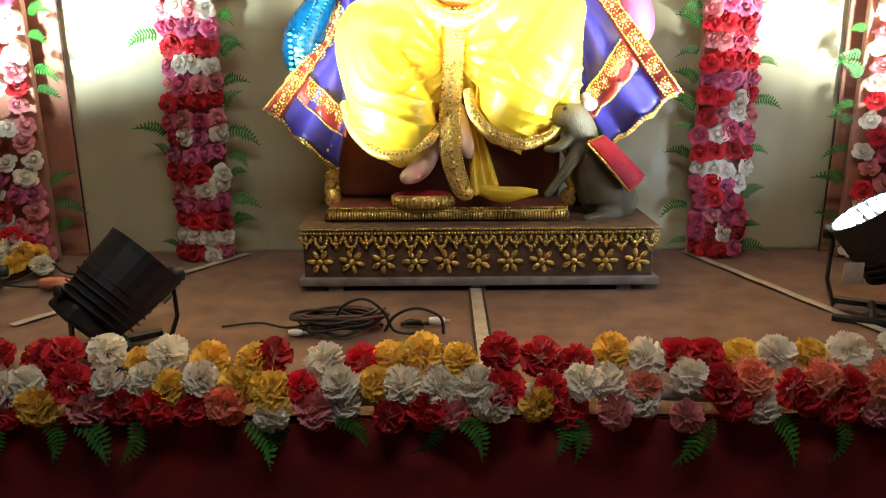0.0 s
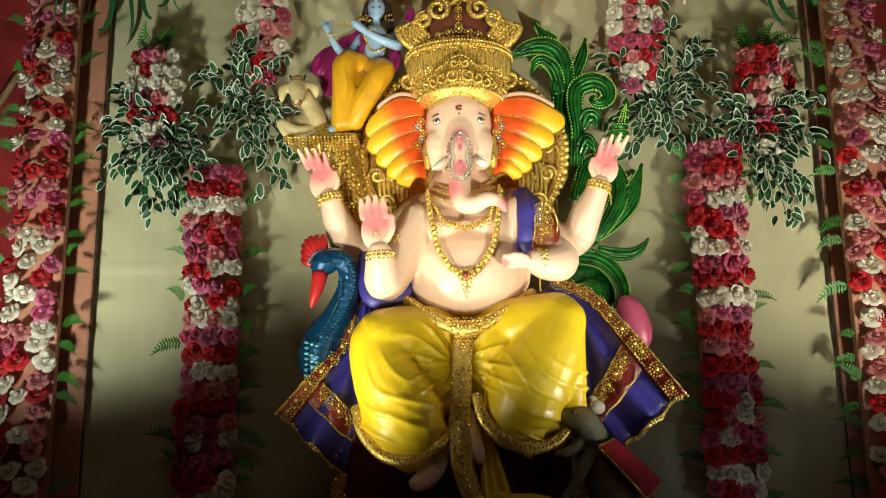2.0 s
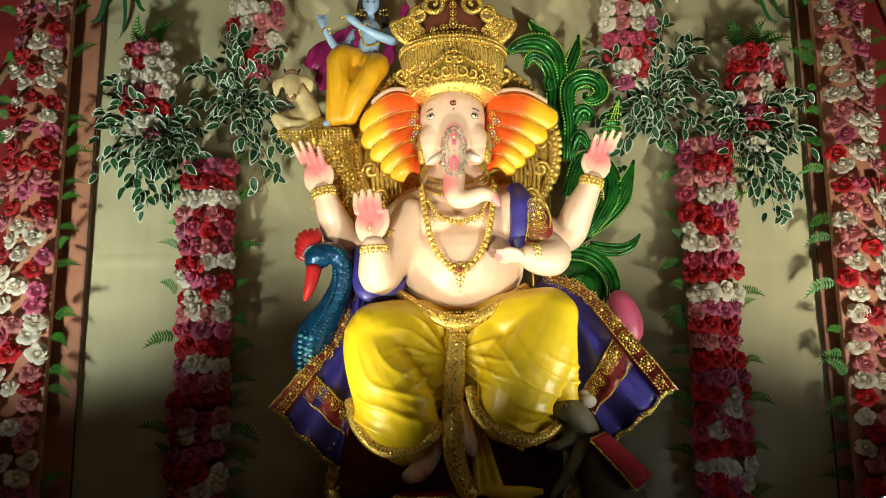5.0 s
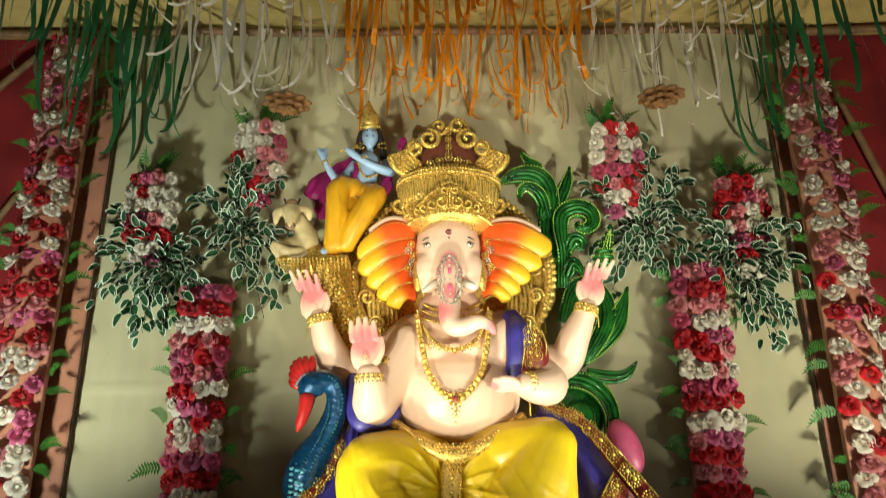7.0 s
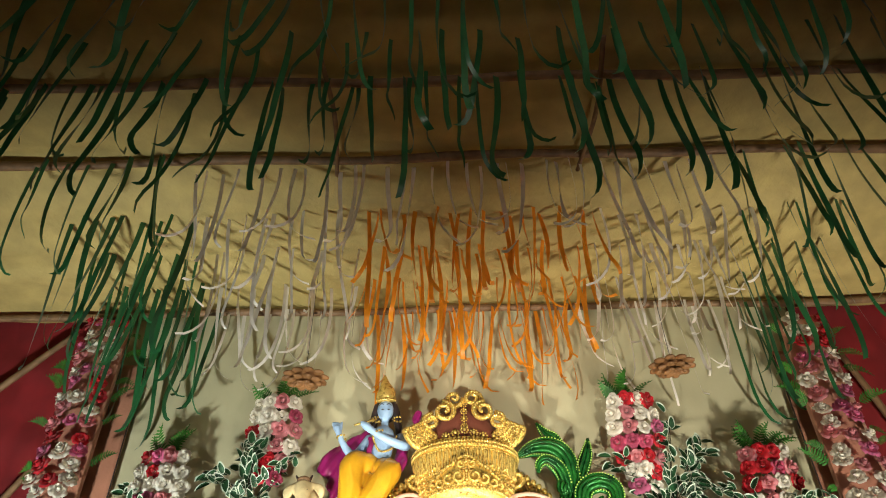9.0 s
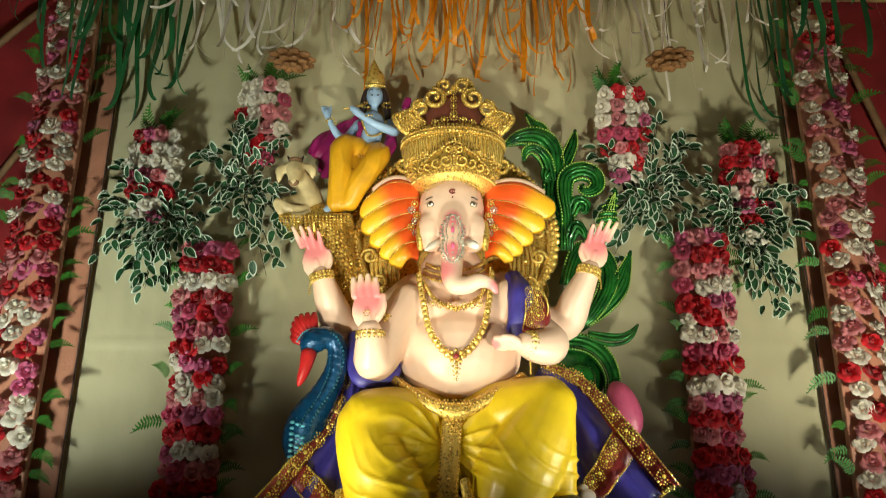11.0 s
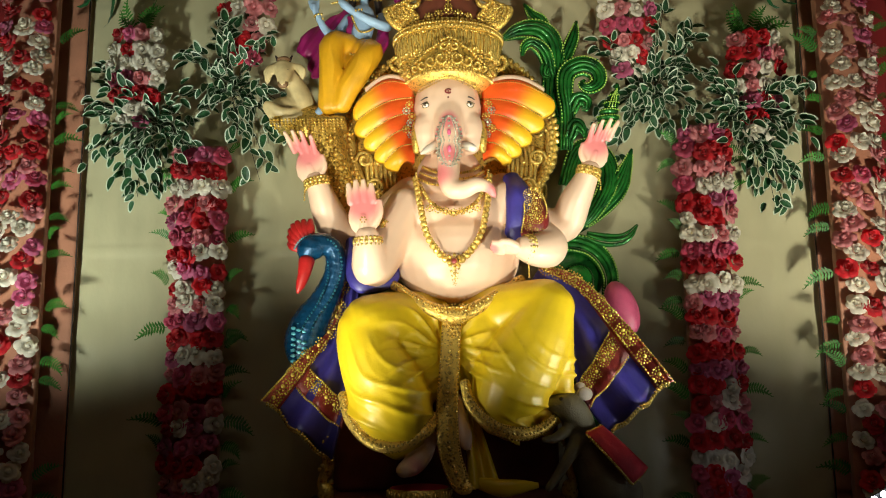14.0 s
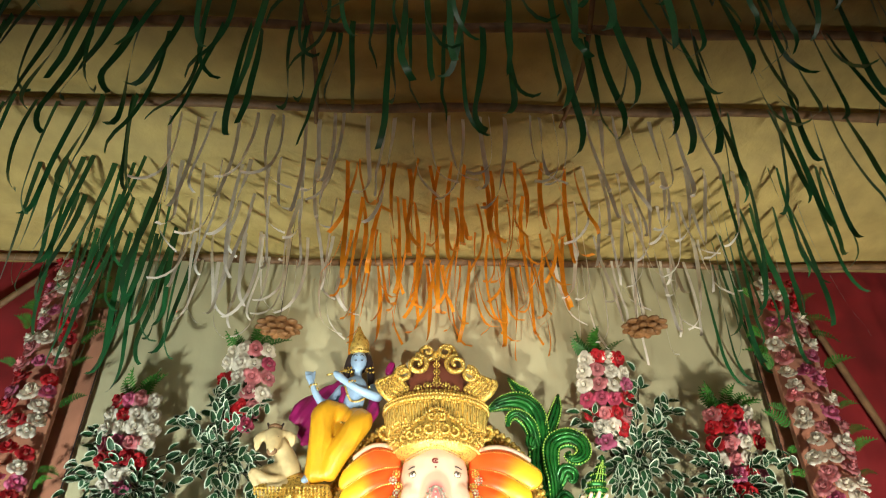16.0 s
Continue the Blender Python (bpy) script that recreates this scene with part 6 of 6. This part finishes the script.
cb, ch = bmesh.new(), bmesh.new()
tube(cb, [(-0.549, 2.490, 1.739, 0.034), (-0.543, 2.470, 1.702, 0.028), (-0.541, 2.450, 1.661, 0.018)], 10, 14)
tube(cb, [(-0.546, 2.520, 1.737, 0.030), (-0.511, 2.530, 1.679, 0.038), (-0.490, 2.540, 1.615, 0.050), (-0.499, 2.540, 1.570, 0.045)], 14, 14)
ball(cb, (-0.545, 2.550, 1.607), (0.07, 0.05, 0.045), 0, 16)
tube(cb, [(-0.502, 2.500, 1.573, 0.022), (-0.550, 2.480, 1.571, 0.020), (-0.601, 2.470, 1.594, 0.018), (-0.584, 2.470, 1.555, 0.014), (-0.558, 2.480, 1.523, 0.012)], 18, 10)
tube(cb, [(-0.470, 2.500, 1.564, 0.020), (-0.505, 2.470, 1.541, 0.016), (-0.540, 2.460, 1.538, 0.012)], 12, 10)
tube(cb, [(-0.575, 2.490, 1.753, 0.010), (-0.599, 2.480, 1.722, 0.020), (-0.602, 2.480, 1.673, 0.007)], 8, 8, 0, 0.5)
tube(cb, [(-0.520, 2.490, 1.753, 0.010), (-0.483, 2.480, 1.726, 0.020), (-0.477, 2.480, 1.690, 0.007)], 8, 8, 0, 0.5)
for x in (-1, 1):
    tube(ch, [tuple(Vector((-0.548, 2.490, 1.762)) + Vector((0.018 * x, 0, 0))) + (0.007,), tuple(Vector((-0.549, 2.490, 1.785)) + Vector((0.030 * x, 0, 0))) + (0.003,)], 5, 6)
    ball(ch, Vector((-0.541, 2.457, 1.717)) + Vector((0.013 * x, 0, 0)), 0.005, 0, 6)
cm = bmesh.new()
ball(cm, (-0.541, 2.447, 1.663), (0.020, 0.012, 0.016), 0, 10)
ball(cm, (-0.548, 2.487, 1.768), (0.026, 0.020, 0.012), 0, 10)
statue_of("calf_statue", [(fuse(cb, 0.006, 2), M["calf"]), (ch, M["eyeblack"]), (cm, M["bamboo"])], (-0.540, 2.540, 1.555), "small cream painted calf lying on the gilded bracket", "statue")

# ---- mouse on the pedestal ----
M["mouse_ear"] = mat("grey_pink_ear_paint", (0.34, 0.28, 0.24), 0.5)
mb, me_, ms, mg = (bmesh.new() for k in range(4))
tube(mb, [(0.336, 2.360, 0.573, 0.014), (0.360, 2.360, 0.560, 0.030), (0.403, 2.370, 0.550, 0.048), (0.440, 2.390, 0.512, 0.050), (0.462, 2.410, 0.443, 0.058), (0.508, 2.430, 0.359, 0.082), (0.546, 2.440, 0.290, 0.098), (0.554, 2.440, 0.248, 0.080)], 30, 18)
ball(mb, (0.587, 2.400, 0.274), (0.062, 0.05, 0.062), 0, 16)
tube(mb, [(0.438, 2.370, 0.442, 0.028), (0.395, 2.340, 0.383, 0.020), (0.363, 2.330, 0.339, 0.016), (0.331, 2.320, 0.302, 0.013)], 14, 10)
tube(mb, [(0.413, 2.370, 0.479, 0.022), (0.359, 2.330, 0.453, 0.016), (0.322, 2.320, 0.451, 0.011)], 10, 10)
tube(mb, [(0.569, 2.380, 0.235, 0.030), (0.508, 2.350, 0.224, 0.020), (0.458, 2.330, 0.225, 0.012)], 10, 10)
ball(me_, (0.468, 2.380, 0.586), (0.030, 0.010, 0.022), 0, 14, Euler((0.2, 0.3, 0.4)))
ball(me_, (0.459, 2.420, 0.598), (0.026, 0.010, 0.024), 0, 14, Euler((0.2, 0.3, 0.4)))


def saddle(u, v):
    a = Vector((0.454, 2.335, 0.469)) * (1 - v) + Vector((0.595, 2.335, 0.313)) * v
    b = Vector((0.515, 2.375, 0.486)) * (1 - v) + Vector((0.657, 2.385, 0.352)) * v
    return a * (1 - u) + b * u + Vector((0, -0.028 * math.sin(math.pi * v) - 0.012 * math.sin(math.pi * u), 0))


grid(ms, saddle, 8, 12, 0, 0.008)
edge = [tuple(saddle(0, v / 6) + Vector((0, -0.004, 0))) for v in range(7)] + [tuple(saddle(u / 4, 1) + Vector((0, -0.004, 0))) for u in range(1, 5)]
beads(mg, edge, 0.0055, 1.5)
beads(mg, [tuple(saddle(u / 4, 0) + Vector((0, -0.004, 0))) for u in range(5)], 0.0055, 1.5)
beads(mg, [tuple(saddle(1, v / 6) + Vector((0, -0.004, 0))) for v in range(7)], 0.005, 1.6)
eyes = bmesh.new()
ball(eyes, (0.381, 2.325, 0.576), 0.007)
statue_of("mouse_statue", [(fuse(mb, 0.006, 3), M["mouse"]), (me_, M["mouse_ear"]), (ms, M["redvelvet"]), (mg, M["gold"]), (eyes, M["eyeblack"])], (0.55, 2.42, 0.216), "sitting grey-brown mouse statue with a red saddle cloth")


# ---- stage lamps, cables and clutter on the carpet ----
def stage_lamp(at, aim, yaw, lit, label):
    thing = tagged(new("stage_lamp"), label, "stage lamp", "stage lamps")
    thing.location = (at.x, at.y, 0.006)
    d = (aim - at).normalized()
    m = d.to_track_quat("Z", "Y").to_matrix().to_4x4()
    m.translation = at - Vector(thing.location)

    def shell(profile, seg=28, mi=0):
        bm = bmesh.new()
        rings = [[bm.verts.new(m @ Vector((r * math.cos(2 * math.pi * k / seg), r * math.sin(2 * math.pi * k / seg), z))) for k in range(seg)] for z, r in profile]
        for a, b in zip(rings, rings[1:]):
            for k in range(seg):
                bm.faces.new((a[k], a[(k + 1) % seg], b[(k + 1) % seg], b[k]))
        bm.faces.new(rings[0][::-1]), bm.faces.new(rings[-1])
        return bm
    part("housing", shell(((-0.20, 0.060), (-0.19, 0.085), (-0.12, 0.098), (-0.02, 0.105), (0.0, 0.108), (0.0, 0.098), (-0.012, 0.096))), M["black"], thing, smooth=False)
    for k in range(7):
        z, r1 = -0.185 + 0.020 * k, 0.104 - 0.001 * abs(k - 3)
        bm = shell(((z, 0.088), (z, r1), (z + 0.004, r1), (z + 0.004, 0.088)))
        part("cooling_fin", bm, M["black"], thing, smooth=False)
    bm = shell(((-0.011, 0.095), (-0.008, 0.095)))
    plate = part("lamp_face", bm, M["lens"], thing, "dark lens plate")
    for n, r in ((1, 0), (6, 0.030), (12, 0.058), (18, 0.083)):
        for k in range(n):
            bm = bmesh.new()
            a = 2 * math.pi * k / n
            ball(bm, m @ Vector((r * math.cos(a), r * math.sin(a), -0.006)), 0.0098, 0, 8)
            part("led", bm, M["led"] if lit else M["lens"], plate)
    # yoke with a foot on each side
    side = Vector((math.cos(yaw), math.sin(yaw), 0))
    bm = bmesh.new()
    c = at - Vector(thing.location) - d * 0.09
    fw = Vector((-side.y, side.x, 0))
    pts = [c + side * 0.122, c + side * 0.125 + Vector((0, 0, -c.z * 0.6)), Vector((c.x, c.y, 0.012)) + side * 0.10, Vector((c.x, c.y, 0.012)) - side * 0.10, c - side * 0.125 + Vector((0, 0, -c.z * 0.6)), c - side * 0.122]
    for a, b in zip(pts, pts[1:]):
        tube(bm, [(*a, 0.017), (*b, 0.017)], 2, 4, 0, 0.35, smooth=False, side=tuple(side if abs((b - a).normalized().dot(side)) < 0.9 else Vector((0, 0, 1))))
    part("yoke", bm, M["black"], thing, smooth=False)
    for s in (-1, 1):
        bm = bmesh.new()
        tube(bm, [(*(c + side * s * 0.118), 0.022), (*(c + side * s * 0.150), 0.020)], 2, 10, smooth=False)
        part("knob", bm, M["black"], thing)
    bm = bmesh.new()
    tube(bm, [(*(Vector((c.x, c.y, 0.006)) + fw * 0.09 - side * 0.1), 0.012), (*(Vector((c.x, c.y, 0.006)) + fw * 0.09 + side * 0.1), 0.012)], 2, 6, smooth=False)
    tube(bm, [(*(Vector((c.x, c.y, 0.006)) - fw * 0.09 - side * 0.1), 0.012), (*(Vector((c.x, c.y, 0.006)) - fw * 0.09 + side * 0.1), 0.012)], 2, 6, smooth=False)
    tube(bm, [(*(Vector((c.x, c.y, 0.008)) - fw * 0.09), 0.012), (*(Vector((c.x, c.y, 0.008)) + fw * 0.09), 0.012)], 2, 6, smooth=False)
    part("base", bm, M["black"], thing, smooth=False)
    return thing, m


lamp, m = stage_lamp(LEFT_LAMP, LEFT_AIM, 0.6, False, "unlit-looking black metal stage lamp tilted up on its yoke")
for k in range(4):
    bm = bmesh.new()
    p = Vector((-0.03 + 0.02 * k, -0.109, -0.05))
    box(bm, p.x - 0.005, p.x + 0.005, p.y - 0.001, p.y + 0.001, p.z - 0.014, p.z + 0.014)
    bmesh.ops.transform(bm, matrix=m, verts=bm.verts)
    part("print_mark", bm, M["white_paint"], lamp, "worn white print", smooth=False)
bm = bmesh.new()
box(bm, -0.075, 0.075, -0.075, 0.075, -0.235, -0.19, 0, 0.01)
bmesh.ops.transform(bm, matrix=m, verts=bm.verts)
part("control_box", bm, M["black"], lamp, smooth=False)
lamp, m = stage_lamp(RIGHT_LAMP, RIGHT_LAMP + Vector((-0.55, 0.20, 0.80)), -0.5, True, "black stage lamp with a face of bright white lamps")
bm = bmesh.new()
box(bm, -0.14, -0.085, -0.08, -0.078, 0.10, 0.16, 0, 0.001)
bmesh.ops.translate(bm, verts=bm.verts, vec=(0.045, -0.02, 0.02))
part("paper_tag", bm, M["tape"], lamp, "pale paper tag")
stage_lamp(FAR_LAMP, FAR_AIM, 0.4, False, "black metal stage lamp beside the tall garland")


def cable(pts, r, material, label, name="cable"):
    bm = bmesh.new()
    tube(bm, [(*p, r) for p in pts], len(pts) * 8, 6)
    return tagged(part(name, bm, material), label, "cable", "loose cables")


rnd = random.Random(77)
coil = []
for k in range(60):
    a = k * 0.55
    coil.append((-0.30 + (0.10 + 0.02 * math.sin(k)) * math.cos(a), 1.90 + (0.05 + 0.01 * math.cos(k * 1.3)) * math.sin(a), 0.012 + 0.0008 * k + 0.006 * math.sin(k * 1.9)))
cable(coil, 0.005, M["wire"], "dark tangled coil of cable on the carpet")
cable([(p[0] + 0.03, p[1] + 0.02, p[2] * 0.9 + 0.004) for p in coil[::2]], 0.005, M["wire_red"], "brown tangled cable among the black coil")
cable([(-0.30, 1.88, 0.03), (-0.27, 1.86, 0.09), (-0.21, 1.85, 0.115), (-0.16, 1.85, 0.08), (-0.13, 1.86, 0.02), (-0.05, 1.87, 0.009)], 0.0045, M["wire"], "black cable rising in a loop")
cable([(-0.16, 1.88, 0.012), (-0.13, 1.87, 0.06), (-0.07, 1.86, 0.085), (-0.01, 1.86, 0.06), (0.0, 1.86, 0.012)], 0.0045, M["wire"], "black cable rising in a loop")
cable([(-0.62, 1.93, 0.009), (-0.52, 1.95, 0.012), (-0.44, 1.92, 0.009), (-0.38, 1.93, 0.012)], 0.0035, M["wire"], "thin black cable lying on the carpet")
cable([(-0.12, 1.93, 0.012), (-0.09, 1.94, 0.02), (-0.06, 1.93, 0.012), (-0.07, 1.92, 0.025), (-0.10, 1.93, 0.015), (-0.04, 1.94, 0.012)], 0.006, M["wire"], "short knotted black cable")
cable([(-1.62, 2.30, 0.012), (-1.45, 2.36, 0.012), (-1.38, 2.45, 0.05), (-1.30, 2.40, 0.03), (-1.22, 2.42, 0.012)], 0.004, M["wire"], "black cable trailing by the garland's foot")
cable([(-1.66, 2.2, 0.012), (-1.5, 2.27, 0.03), (-1.36, 2.30, 0.012), (-1.26, 2.36, 0.012)], 0.004, M["wire"], "black cable trailing by the garland's foot")


def plug(x, y, material, label, r=0.018, ln=0.05):
    thing = tagged(new("cable_plug"), label, "plug", "plugs")
    thing.location = (x, y, 0.008)
    bm = bmesh.new()
    tube(bm, [(-ln, 0, r, r * 0.8), (-ln * 0.3, 0, r, r), (ln * 0.4, 0, r, r), (ln, 0.004, r, r * 0.7)], 10, 12)
    part("body", bm, material, thing)
    for s in (-1, 1):
        bm = bmesh.new()
        tube(bm, [(ln, 0.006 * s, r, 0.0025), (ln + 0.018, 0.006 * s, r, 0.0025)], 2, 6, smooth=False)
        part("pin", bm, M["silver"], thing)


plug(-1.27, 2.28, M["salmon"], "salmon plastic cable connector on the carpet", 0.022, 0.04)
plug(-0.02, 1.94, M["white_paint"], "white plug at the end of a cable", 0.011, 0.022)
plug(-0.40, 1.86, M["white_paint"], "white plug at the end of a cable", 0.009, 0.018)

heap = tagged(new("flower_heap"), "small heap of yellow, white and red flowers by the garland", "flower heap")
heap.location = (-1.50, 2.46, 0.006)
for k in range(16):
    a, r = k * 2.4, 0.016 * k ** 0.72
    piece("carnation", rnd.choice(CARN[rnd.choice(("c_yellow", "r_white", "r_red", "c_yellow"))]), facing((r * math.cos(a), 0.8 * r * math.sin(a), 0.03 + max(0, 0.11 - r)), (0.4 * math.cos(a), -0.5, 0.8), k, 0.95), heap)
